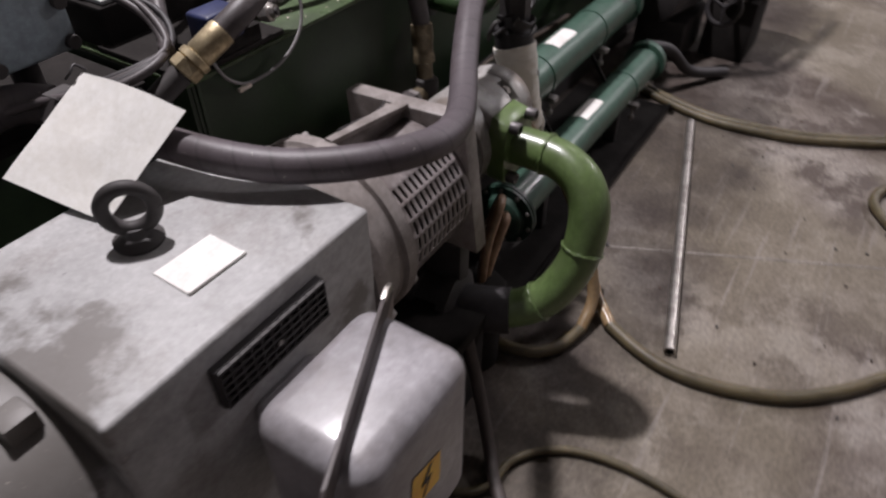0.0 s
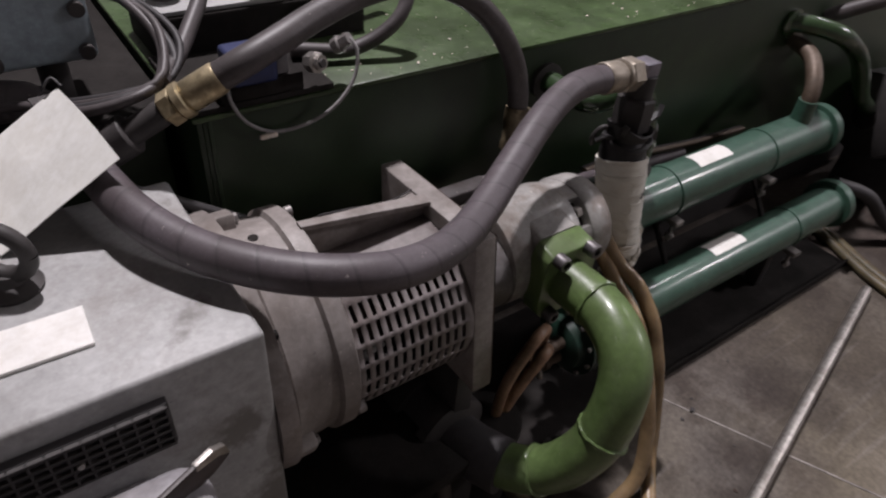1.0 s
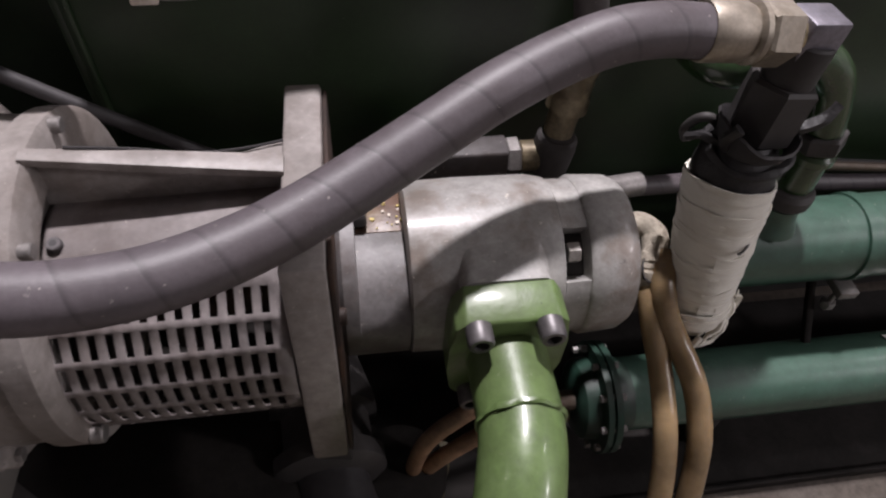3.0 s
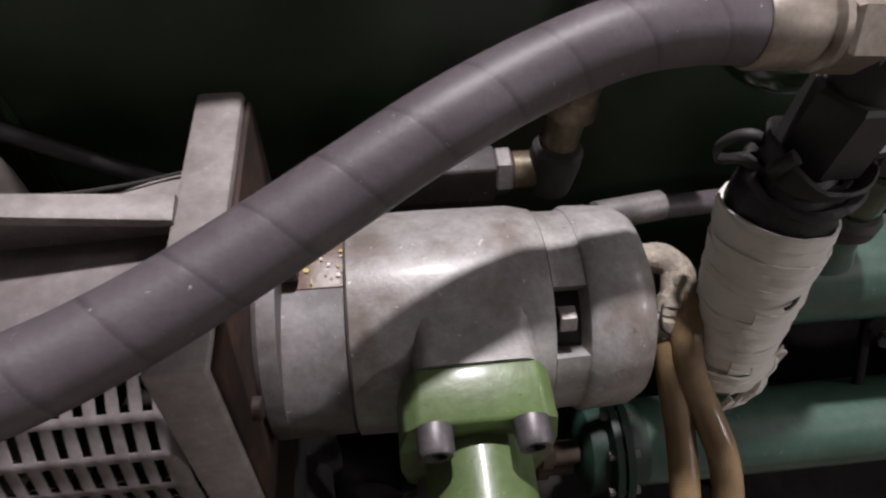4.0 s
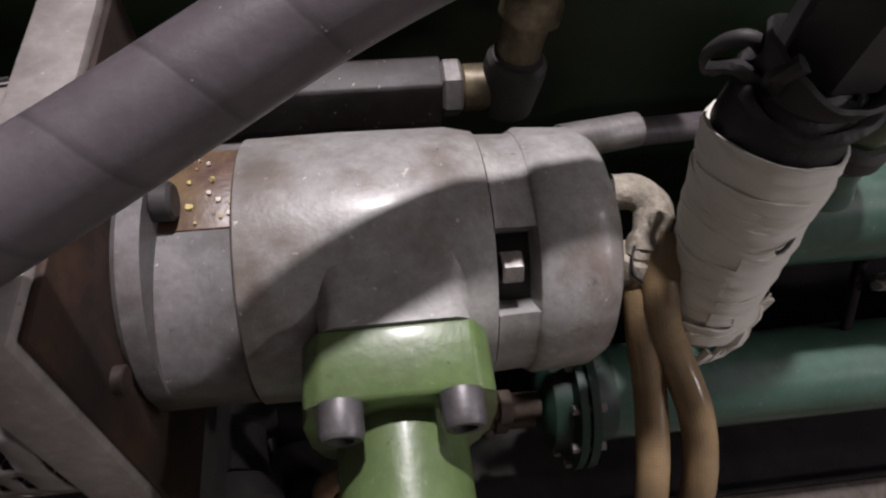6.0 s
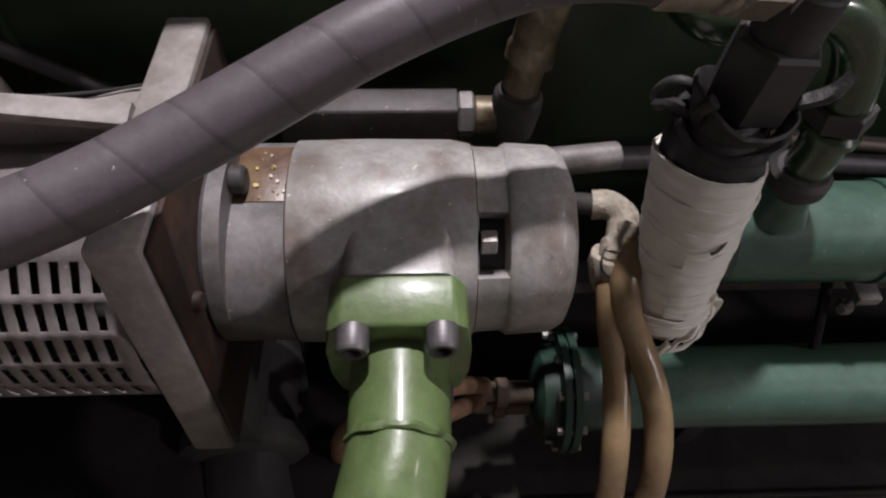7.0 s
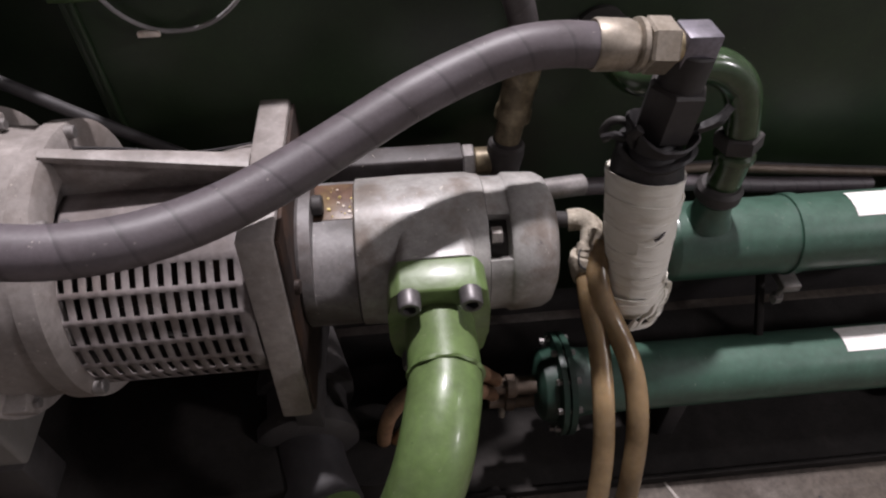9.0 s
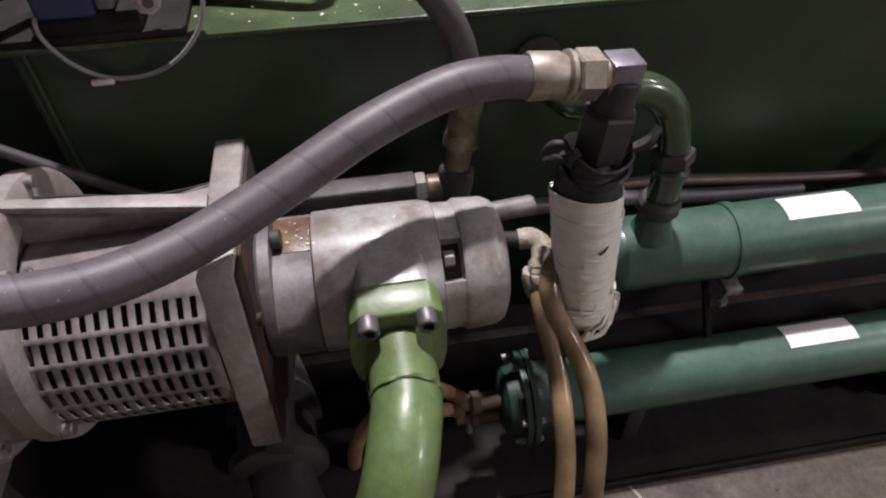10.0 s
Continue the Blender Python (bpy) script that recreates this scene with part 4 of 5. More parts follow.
# loose, slipped turns at the lower end
for k in range(6):
    turn = rngt.uniform(0, 6.28)
    s = 0.150 + 0.010 * k
    part("loose_turn", ribbon(T0, TD, s, s + rngt.uniform(-0.012, 0.016), turn, turn + rngt.uniform(3.2, 5.4), 0.0375 - 0.0012 * k, 0.0425 + rngt.uniform(0, 0.006) - 0.001 * k, rngt.uniform(0.010, 0.018), 60 + k), CLOTH, wrapped, sharp=60)
for k, a0 in enumerate((3.7, 4.4, 5.0, 0.2, 5.6)):
    n1 = TD.orthogonal().normalized()
    n2 = TD.cross(n1)
    tail = [T0 + TD * (0.148 + 0.012 * k + 0.010 * j) + (n1 * math.cos(a0 + 0.2 * j) + n2 * math.sin(a0 + 0.2 * j)) * (0.040 + 0.0035 * (j % 2)) for j in range(5)]
    part("loose_end", sweep(tail, lambda q: 0.0048 - 0.003 * q, 8, 0.005, 0.7), CLOTH, wrapped)
for k in range(4):
    q = 0.004 * k
    part("loose_strand", sweep([(0.760, 0.130, 0.462 - q), (0.769 + q * 0.5, 0.134, 0.440), (0.771 + q * 0.6, 0.136, 0.408 - q), (0.763 + q * 0.5, 0.132, 0.384 + q), (0.752 + q, 0.128, 0.378 - q), (0.744, 0.126, 0.390)], 0.0008 + 0.0002 * (k % 2), 6, 0.006, 0.3), CLOTH, wrapped)
mark = [T0 + TD * 0.046 + Vector((0.0042 * j + 0.002, -0.0496 + 0.00085 * j * j, -0.004 + 0.0016 * j)) for j in range(6)]
part("dark_slit", sweep(mark, 0.0016, 6, 0.004), BLACK, wrapped)
part("dark_slit", sweep([mark[4] + Vector((0, 0, 0.002)), mark[4] + Vector((-0.004, 0.001, -0.014)), mark[4] + Vector((-0.007, 0.0015, -0.022))], 0.0012, 6, 0.004), BLACK, wrapped)
blk = lathe([(-0.010, 0.0415), (-0.004, 0.0435), (0.004, 0.0438), (0.030, 0.040), (0.048, 0.036), (0.056, 0.028)], T0 + TD * 0.004, -TD, 40)
for v in blk.verts:
    v.co += Vector(noise.noise_vector(v.co * 40)) * 0.002
part("black_wrap", blk, BLACKTAPE, wrapped, "black tape band")
cuff = bmesh.new()
rings = []
for k in range(49):
    th = 2 * math.pi * k / 48
    cu, su = math.cos(th), math.sin(th)
    lip = 0.012 + 0.017 * max(0.0, -cu) ** 2 + 0.003 * noise.noise(Vector((cu * 2, su * 2, 5)))
    flare = 0.0385 + 0.0015 * noise.noise(Vector((cu * 3, su * 3, 1)))
    ring = []
    for h, r in ((0.0, 0.033), (0.004, 0.0375), (0.4 * lip + 0.004, flare - 0.001), (lip + 0.004, flare + 0.004), (lip + 0.0065, flare + 0.002), (lip + 0.003, flare - 0.001), (0.006, 0.031)):
        ring.append(cuff.verts.new((0.729 + r * cu + 0.02 * h, 0.192 + r * su * 0.96, 0.627 + h)))
    rings.append(ring)
for ra, rb_ in zip(rings[:-1], rings[1:-1] + rings[:1]):
    for k in range(6):
        cuff.faces.new((ra[k], ra[k + 1], rb_[k + 1], rb_[k]))
for v in rings[-1]:
    cuff.verts.remove(v)
part("rubber_cuff", cuff, BLACK, wrapped, "torn black rubber cuff with a flared rim")
part("tape_tatter", sweep([Vector((0.729 + 0.0415 * math.cos(a * math.pi / 9), 0.193 + 0.040 * math.sin(a * math.pi / 9), 0.622 + 0.004 * math.sin(a * 0.9))) for a in range(19)], 0.0045, 8, 0.006, 0.6), BLACKTAPE, wrapped)
for k, (p0, p1, p2) in enumerate((((0.700, 0.185, 0.628), (0.688, 0.175, 0.650), (0.694, 0.172, 0.664)), ((0.76, 0.19, 0.640), (0.785, 0.185, 0.655), (0.80, 0.19, 0.672)), ((0.705, 0.19, 0.62), (0.683, 0.20, 0.634), (0.675, 0.215, 0.622)))):
    part("tape_tatter", sweep([p0, p1, p2], 0.0055, 8, 0.005, 0.7), BLACKTAPE, wrapped)
hookp = [(0.708, 0.215, 0.628), (0.690, 0.212, 0.645), (0.680, 0.218, 0.640), (0.676, 0.225, 0.622), (0.684, 0.23, 0.605)]
part("hook", sweep(hookp, 0.005, 10, 0.004), DARK, wrapped)

# ---- amber drain hoses ----
bl = [(0.676, 0.178, 0.452), (0.668, 0.150, 0.440), (0.672, 0.122, 0.410), (0.680, 0.096, 0.378), (0.679, 0.064, 0.360), (0.677, 0.036, 0.344), (0.676, 0.012, 0.320), (0.676, -0.008, 0.289), (0.673, -0.030, 0.255), (0.667, -0.054, 0.214), (0.655, -0.088, 0.14), (0.625, -0.118, 0.06), (0.560, -0.122, 0.018), (0.480, -0.098, 0.015), (0.428, -0.04, 0.016), (0.420, 0.05, 0.02), (0.45, 0.16, 0.05)]
br = [(0.690, 0.182, 0.470), (0.678, 0.150, 0.458), (0.684, 0.126, 0.428), (0.700, 0.106, 0.398), (0.712, 0.072, 0.378), (0.722, 0.046, 0.345), (0.724, 0.020, 0.315), (0.725, 0.000, 0.275), (0.721, -0.022, 0.236), (0.718, -0.042, 0.180), (0.708, -0.070, 0.10), (0.680, -0.106, 0.035), (0.611, -0.176, 0.015), (0.574, -0.258, 0.014), (0.556, -0.334, 0.014), (0.563, -0.420, 0.014), (0.585, -0.500, 0.014), (0.625, -0.585, 0.014), (0.694, -0.665, 0.014), (0.786, -0.743, 0.014), (0.95, -0.86, 0.014), (1.15, -0.86, 0.014), (1.32, -0.76, 0.014), (1.42, -0.68, 0.016), (1.50, -0.645, 0.016), (1.60, -0.68, 0.014), (1.7, -0.8, 0.014)]
for pts, rr in ((bl, 0.0142), (br, 0.0148)):
    dh = thing("drain_hose", (pts[0][0], pts[0][1], 0.0), "amber braided plastic hose hanging down to the floor", "hose", "amber hoses")
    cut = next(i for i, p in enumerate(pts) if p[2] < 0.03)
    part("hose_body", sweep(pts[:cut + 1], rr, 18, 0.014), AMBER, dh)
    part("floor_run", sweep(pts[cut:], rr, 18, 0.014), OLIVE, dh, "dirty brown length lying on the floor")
stub = thing("hose_fitting", (0.67, 0.2, 0.44), "tape-bound hose fitting on the pump's drain port", "fitting")
knot = lathe([(0, 0.013), (0.006, 0.017), (0.020, 0.016), (0.026, 0.018), (0.042, 0.016), (0.046, 0.010)], (0.686, 0.206, 0.474), (-0.35, -0.9, -0.45), 20)
for v in knot.verts:
    v.co += Vector(noise.noise_vector(v.co * 120)) * 0.0045
part("cloth_knot", knot, RAG, stub)
knot = lathe([(0, 0.018), (0.01, 0.022), (0.03, 0.019), (0.04, 0.014)], (0.668, 0.176, 0.462), (0.05, -0.35, -0.9), 20)
for v in knot.verts:
    v.co += Vector(noise.noise_vector(v.co * 120)) * 0.0045
part("cloth_knot", knot, RAG, stub)
for k in range(6):
    part("frayed_end", sweep([(0.668 + 0.003 * k, 0.158, 0.44), (0.672 + 0.005 * k, 0.148, 0.432 - 0.003 * (k % 3)), (0.682 + 0.005 * k, 0.142, 0.428 + 0.002 * k)], 0.0011, 5, 0.005), RAG, stub)
part("nipple", rod((0.600, 0.222, 0.488), (0.664, 0.226, 0.474), 0.011, 16, 0.001), DARK, stub)
for k in range(2):
    zc = 0.456 + 0.010 * k
    part("binding_string", sweep([(0.672 + (0.016 + 0.003 * math.sin(a * 2.3 + k)) * math.cos(a * math.pi / 5), 0.166 + 0.017 * math.sin(a * math.pi / 5), zc + 0.006 * math.sin(a * 1.3 + 2 * k)) for a in range(11)], 0.0012, 5, 0.004), BLACK, stub)
part("bound_elbow", sweep([(0.655, 0.227, 0.474), (0.672, 0.224, 0.476), (0.684, 0.212, 0.474), (0.682, 0.192, 0.468), (0.675, 0.172, 0.462)], 0.0150, 16, 0.004, 0.18), RAG, stub, "pale cloth-bound elbow")

# ---- valve block behind the pump, its elbow and hoses ----
vb = thing("valve_block", (0.44, 0.33, 0.48), "grey hexagonal steel valve block behind the pump", "valve")
part("body", prism([(0.337, 0.5275), (0.306, 0.5250), (0.300, 0.488), (0.310, 0.462), (0.345, 0.456), (0.352, 0.500)], 0.345, 0.524, 0.003), IRON, vb)
part("nut", hexnut((0.524, 0.325, 0.502), (0.541, 0.325, 0.502), 0.024), BOLT, vb)
part("neck", rod((0.541, 0.325, 0.502), (0.565, 0.325, 0.502), 0.0195, 20, 0.002), FITTING, vb)
part("elbow", lathe([(0, 0.017), (0.006, 0.024), (0.040, 0.026), (0.052, 0.025), (0.056, 0.021)], (0.580, 0.322, 0.478), (0.1, 0.05, 1), 24), DARK, vb)
rh = thing("return_hose", (0.3, 0.33, 0.52), "dark rubber hose arching over from brass fitting to valve", "hose")
HB = [(0.060, 0.308, 0.822), (0.098, 0.300, 0.842), (0.150, 0.312, 0.856), (0.215, 0.338, 0.868), (0.300, 0.360, 0.880), (0.390, 0.368, 0.880), (0.470, 0.366, 0.852), (0.535, 0.362, 0.800), (0.583, 0.360, 0.735), (0.602, 0.354, 0.675), (0.602, 0.346, 0.62)]
part("hose_body", sweep(HB, 0.0185, 22, 0.01), HOSEB, rh)
part("collar", lathe([(0, 0.023), (0.03, 0.024), (0.034, 0.022), (0.06, 0.022), (0.064, 0.0245), (0.078, 0.0245), (0.08, 0.018), (0.13, 0.018)], (0.604, 0.349, 0.640), (-0.16, -0.17, -1), 24), FITTING, rh, "grimy brownish steel end collar")
bd = (Vector((-0.006, 0.328, 0.782)) - Vector((0.066, 0.305, 0.826))).normalized()
b0 = Vector((0.066, 0.305, 0.826))
part("brass_collar", lathe([(0, 0.0190), (0.003, 0.0202), (0.045, 0.0202), (0.048, 0.0180)], b0, bd, 28), BRASS, rh, "bright brass crimped collar")
part("brass_bead", lathe([(0, 0.018), (0.003, 0.0232), (0.012, 0.0232), (0.015, 0.018)], b0 + bd * 0.047, bd, 24), BRASS, rh)
part("brass_nut", hexnut(b0 + bd * 0.061, b0 + bd * 0.080, 0.0222), BRASS, rh)
part("adapter", rod(b0 + bd * 0.080, b0 + bd * 0.135, 0.0165, 20, 0.002), DARK, rh)
part("adapter_end", rod(b0 + bd * 0.13, b0 + bd * 0.24, 0.026, 20, 0.002), DARK, rh)

ph = thing("pilot_hose", (0.7, 0.33, 0.45), "thin dusty grey hose with steel fitting behind the pump", "hose")
part("fitting", lathe([(0, 0.012), (0.012, 0.014), (0.014, 0.011), (0.022, 0.011), (0.024, 0.0150), (0.098, 0.0150), (0.100, 0.012)], (0.592, 0.262, 0.495), (1, 0.22, -0.12), 20), BOLT, ph)
part("hose_body", sweep([(0.655, 0.276, 0.487), (0.72, 0.292, 0.470), (0.80, 0.31, 0.452), (0.90, 0.325, 0.430), (1.0, 0.338, 0.405), (1.2, 0.36, 0.37)], 0.0125, 14, 0.02), HOSE, ph)
for rr, y0 in ((0.007, 0.385), (0.006, 0.392)):
    rail = solo("thin_pipe", sweep([(0.80, y0 - 0.06, 0.458), (0.90, y0 - 0.05, 0.452), (1.05, y0 - 0.04, 0.425), (1.25, y0 - 0.02, 0.385), (1.5, y0, 0.35)], rr, 10, 0.03), COPPER if rr > 0.0065 else BLACK, "thin dull pipe running along the tank", "pipe", "thin pipes")

# ---- oil coolers ----


def cooler(name, x0, x1, cy, cz, r, clamps, labels, label):
    ob = thing(name, ((x0 + x1) / 2, cy, cz - r), label, "oil cooler", "oil coolers")
    part("shell", lathe([(0, r), (x1 - x0, r)], (x0, cy, cz), (1, 0, 0), 56), TUBE, ob)
    for cx in clamps:
        part("clamp_band", lathe([(0, r + 0.0005), (0.001, r + 0.003), (0.017, r + 0.003), (0.018, r + 0.0005)], (cx, cy, cz), (1, 0, 0), 48), TUBE, ob)
        part("clamp_lug", box(cx - 0.004, cx + 0.024, cy - 0.066, cy - 0.028, cz - 0.060, cz - 0.046, 0.002), BOLT, ob)
        part("clamp_screw", rod((cx + 0.010, cy - 0.048, cz - 0.108), (cx + 0.010, cy - 0.048, cz - 0.058), 0.004, 10), BOLT, ob)
        part("clamp_nut", hexnut((cx + 0.010, cy - 0.048, cz - 0.100), (cx + 0.010, cy - 0.048, cz - 0.088), 0.010), BOLT, ob)
    for lx0, lx1, a0, a1 in labels:
        lb = bmesh.new()
        n = 8
        rows = [[lb.verts.new((xx, cy - (r + 0.0012) * math.sin(radians(a0 + (a1 - a0) * k / n)), cz + (r + 0.0012) * math.cos(radians(a0 + (a1 - a0) * k / n)))) for k in range(n + 1)] for xx in (lx0, lx1)]
        for k in range(n):
            lb.faces.new((rows[0][k], rows[0][k + 1], rows[1][k + 1], rows[1][k]))
        part("sticker", lb, STICKER, ob, "worn white rectangular sticker")
    return ob


C1 = (0.258, 0.378, 0.0585)
C2 = (0.150, 0.184, 0.0525)
c1 = cooler("oil_cooler", 0.825, 1.62, *C1, (1.000, 1.36), [(1.085, 1.205, -22, 24)], "long green painted tubular oil cooler behind the taped pipe")
part("end_dome", lathe([(0, C1[2]), (0.012, C1[2] * 0.96), (0.024, C1[2] * 0.8), (0.030, 0.02)], (0.827, C1[0], C1[1]), (-1, 0, 0), 48), TUBE, c1)
part("end_flange", lathe([(0, 0.060), (0.002, 0.070), (0.028, 0.070), (0.03, 0.06)], (1.615, C1[0], C1[1]), (1, 0, 0), 44), TUBE, c1)
part("nipple", lathe([(0, 0.034), (0.012, 0.030), (0.02, 0.026), (0.04, 0.025)], (0.870, 0.252, C1[1] + 0.050), (0, 0.02, 1), 28), TUBE, c1)
part("nipple_collar", lathe([(0, 0.026), (0.006, 0.031), (0.02, 0.031), (0.026, 0.026)], (0.870, 0.253, C1[1] + 0.092), (0, 0.02, 1), 24), DARK, c1)
part("nipple", lathe([(0, 0.026), (0.06, 0.024)], (1.52, C1[0], C1[1] + 0.05), (0, 0.0, 1), 24), TUBE, c1)
c2 = cooler("oil_cooler", 0.700, 1.66, *C2, (1.44,), [(1.110, 1.232, -32, 20)], "lower green painted tubular oil cooler with bolted flange")
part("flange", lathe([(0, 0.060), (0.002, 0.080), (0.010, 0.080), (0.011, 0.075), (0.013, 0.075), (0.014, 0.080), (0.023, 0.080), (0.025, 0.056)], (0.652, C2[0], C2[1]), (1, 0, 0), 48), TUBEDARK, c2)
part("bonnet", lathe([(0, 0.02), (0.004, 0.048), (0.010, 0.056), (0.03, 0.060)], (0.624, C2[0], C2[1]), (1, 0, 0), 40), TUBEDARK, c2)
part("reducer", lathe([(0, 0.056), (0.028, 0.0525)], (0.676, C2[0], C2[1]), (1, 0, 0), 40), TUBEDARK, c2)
for k in range(10):
    a = 2 * math.pi * (k + 0.3) / 10
    part("flange_bolt", hexnut((0.646, C2[0] + 0.072 * math.cos(a), C2[1] + 0.072 * math.sin(a)), (0.682, C2[0] + 0.072 * math.cos(a), C2[1] + 0.072 * math.sin(a)), 0.0055), BOLT, c2)
part("end_flange", lathe([(0, 0.055), (0.002, 0.068), (0.028, 0.068), (0.03, 0.05)], (1.655, C2[0], C2[1]), (1, 0, 0), 44), TUBE, c2)
for dz in (0.022, -0.018):
    part("copper_stub", lathe([(0, 0.014), (0.03, 0.014), (0.032, 0.018), (0.045, 0.018), (0.047, 0.013), (0.07, 0.013)], (0.622, C2[0] - 0.012, C2[1] + dz), (-1, 0, 0.05), 20), COPPER, c2)
part("drain_tap", rod((0.575, C2[0] - 0.01, C2[1] - 0.02), (0.575, C2[0] - 0.02, C2[1] - 0.055), 0.006, 12, 0.001), STEEL, c2)
part("leg", box(1.40, 1.43, C2[0] - 0.02, C2[0] + 0.02, 0.0, C2[1] - 0.045, 0.002), DARK, c2)
part("leg", box(0.86, 0.89, C2[0] - 0.02, C2[0] + 0.02, 0.0, C2[1] - 0.045, 0.002), DARK, c2)
for cx in (0.99, 1.37):
    part("cradle", bar((cx, C2[0] + 0.03, C2[1] + 0.04), (cx, C1[0], C1[1] - 0.05), 0.012, 0.01), BED, c1)

# green bend above the first cooler
bend = thing("green_bend", (0.87, 0.25, 0.5), "glossy dark green pipe bend from the cooler to the tank", "pipe")
BT = surface("dark_green_pipe_paint", (0.019, 0.048, 0.014), 0.22, vary=0.25, coarse=9, dust=0.1, coat=0.5)
part("bend_pipe", sweep([(0.872, 0.254, 0.470), (0.875, 0.260, 0.550), (0.868, 0.267, 0.605), (0.852, 0.271, 0.642), (0.826, 0.273, 0.664), (0.795, 0.272, 0.672), (0.765, 0.268, 0.670), (0.733, 0.276, 0.656), (0.716, 0.315, 0.650), (0.711, 0.404, 0.650)], 0.0225, 26, 0.008), BT, bend)
part("weld_ring", lathe([(0, 0.0225), (0.004, 0.027), (0.012, 0.027), (0.016, 0.0225)], (0.874, 0.258, 0.535), (0.0, 0.06, 1), 26), BT, bend)
part("union_nut", hexnut((0.8745, 0.2600, 0.553), (0.872, 0.263, 0.576), 0.030), DARK, bend)
part("tank_flange", lathe([(0, 0.034), (0.012, 0.036), (0.014, 0.02)], (0.711, 0.401, 0.650), (0, -1, 0), 24), DARK, bend)

# ---- things lying over the motor ----
TA, TB, TCC = Vector((-0.100, 0.384, 0.813)), Vector((-0.075, 0.228, 0.794)), Vector((-0.210, 0.243, 0.7055))
TE = TA + (TCC - TB)
tb_ = bmesh.new()
gridv = []
for i in range(9):
    rowv = []
    for j in range(9):
        u, v = i / 8, j / 8
        p = TA.lerp(TB, u).lerp(TE.lerp(TCC, u), v)
        p.z += 0.006 * math.sin(u * math.pi) * (1 - v) + 0.002 * noise.noise(Vector((u * 3, v * 3, 1)))
        rowv.append(tb_.verts.new(p))
    gridv.append(rowv)
for i in range(8):
    for j in range(8):
        tb_.faces.new((gridv[i][j], gridv[i + 1][j], gridv[i + 1][j + 1], gridv[i][j + 1]))
tag = thing("card_tag", TCC, "large off-white card tag lying tilted over the hose", "tag")
card = part("card", tb_, PAPER, tag)
card.data.shade_flat()
tm = card.modifiers.new("sheet", "SOLIDIFY")
tm.thickness, tm.offset = 0.0012, 0
part("wire_tie", sweep([TA + Vector((0.004, -0.004, 0.003)), TA + Vector((-0.003, 0.006, 0.010)), TA + Vector((-0.012, 0.004, 0.004)), TA + Vector((-0.016, 0.014, -0.006))], 0.0018, 6, 0.003), BLACK, tag)

# second hose running off to the left under the tag
solo("side_hose", sweep([(-0.116, 0.455, 0.752), (-0.15, 0.50, 0.755), (-0.24, 0.50, 0.745), (-0.34, 0.46, 0.725), (-0.48, 0.42, 0.72), (-0.7, 0.40, 0.74)], 0.027, 20, 0.015), HOSEB, "dark rubber hose running past the motor", "hose")
solo("side_hose", sweep([(-0.25, 0.66, 0.80), (-0.36, 0.58, 0.77), (-0.50, 0.50, 0.74), (-0.70, 0.44, 0.72)], 0.024, 20, 0.015), BLACK, "black rubber hose running past the motor", "hose")
solo("side_pipe", sweep([(-0.10, 0.345, 0.700), (-0.04, 0.341, 0.669), (0.06, 0.340, 0.598), (0.16, 0.340, 0.530), (0.26, 0.338, 0.47)], 0.0080, 14, 0.015), BLACK, "thin dark hose beside the bell housing", "hose")
solo("stray_wire", sweep([(0.12, 0.168, 0.6880), (0.17, 0.172, 0.6790), (0.21, 0.178, 0.6660), (0.25, 0.192, 0.6560), (0.282, 0.204, 0.6520)], 0.0012, 6, 0.01), BLACK, "thin loose wire lying along the rib", "wire")

# ---- valves, plugs and cables on the stand and tank ----
sv = thing("solenoid_valve", (0.16, 0.42, 0.73), "blue solenoid valve with plug on the tank", "valve")
part("base_plate", box(0.048, 0.262, 0.3945, 0.60, 0.7305, 0.740, 0.002), BED, sv, "black oily base plate")
part("coil", box(0.105, 0.172, 0.385, 0.435, 0.765, 0.812, 0.006, 3), BLUE, sv)
part("end_cap", box(0.172, 0.192, 0.392, 0.428, 0.770, 0.806, 0.004), SILVER, sv)
part("base", box(0.09, 0.215, 0.397, 0.47, 0.739, 0.767, 0.004), BED, sv)
part("plug", lathe([(0, 0.012), (0.01, 0.016), (0.02, 0.016), (0.022, 0.011), (0.03, 0.011)], (0.226, 0.405, 0.775), (0.3, -0.9, 0.25), 8), STEEL, sv)
part("plug_socket", rod((0.234, 0.378, 0.782), (0.236, 0.374, 0.783), 0.006, 12), DARK, sv)
part("gland", lathe([(0, 0.012), (0.012, 0.014), (0.014, 0.010), (0.03, 0.010)], (0.275, 0.415, 0.785), (0.5, -0.6, 0.6), 8), BOLT, sv)
solo("loose_cable", sweep([(0.290, 0.398, 0.803), (0.296, 0.385, 0.790), (0.287, 0.375, 0.755), (0.260, 0.372, 0.722), (0.225, 0.378, 0.697), (0.185, 0.388, 0.684), (0.150, 0.390, 0.688), (0.118, 0.390, 0.712), (0.100, 0.390, 0.750), (0.104, 0.400, 0.775)], 0.0028, 8, 0.008), surface("grey_cable", (0.30, 0.29, 0.29), 0.5, vary=0.15), "thin grey cable hanging in a loop before the tank", "cable")
solo("cable_tie", box(0.135, 0.162, 0.383, 0.391, 0.679, 0.686, 0.002), PALEGRIT, "white tie on the hanging cable", "cable tie")
jb = thing("junction_box", (-0.08, 0.62, 0.72), "grey-blue cast junction box with bolted lid", "junction box")
part("body", box(-0.17, -0.03, 0.50, 0.64, 0.79, 0.94, 0.010, 3), GREYBLUE, jb)
part("lid", box(-0.165, -0.035, 0.486, 0.502, 0.797, 0.933, 0.008, 3), GREYBLUE, jb)
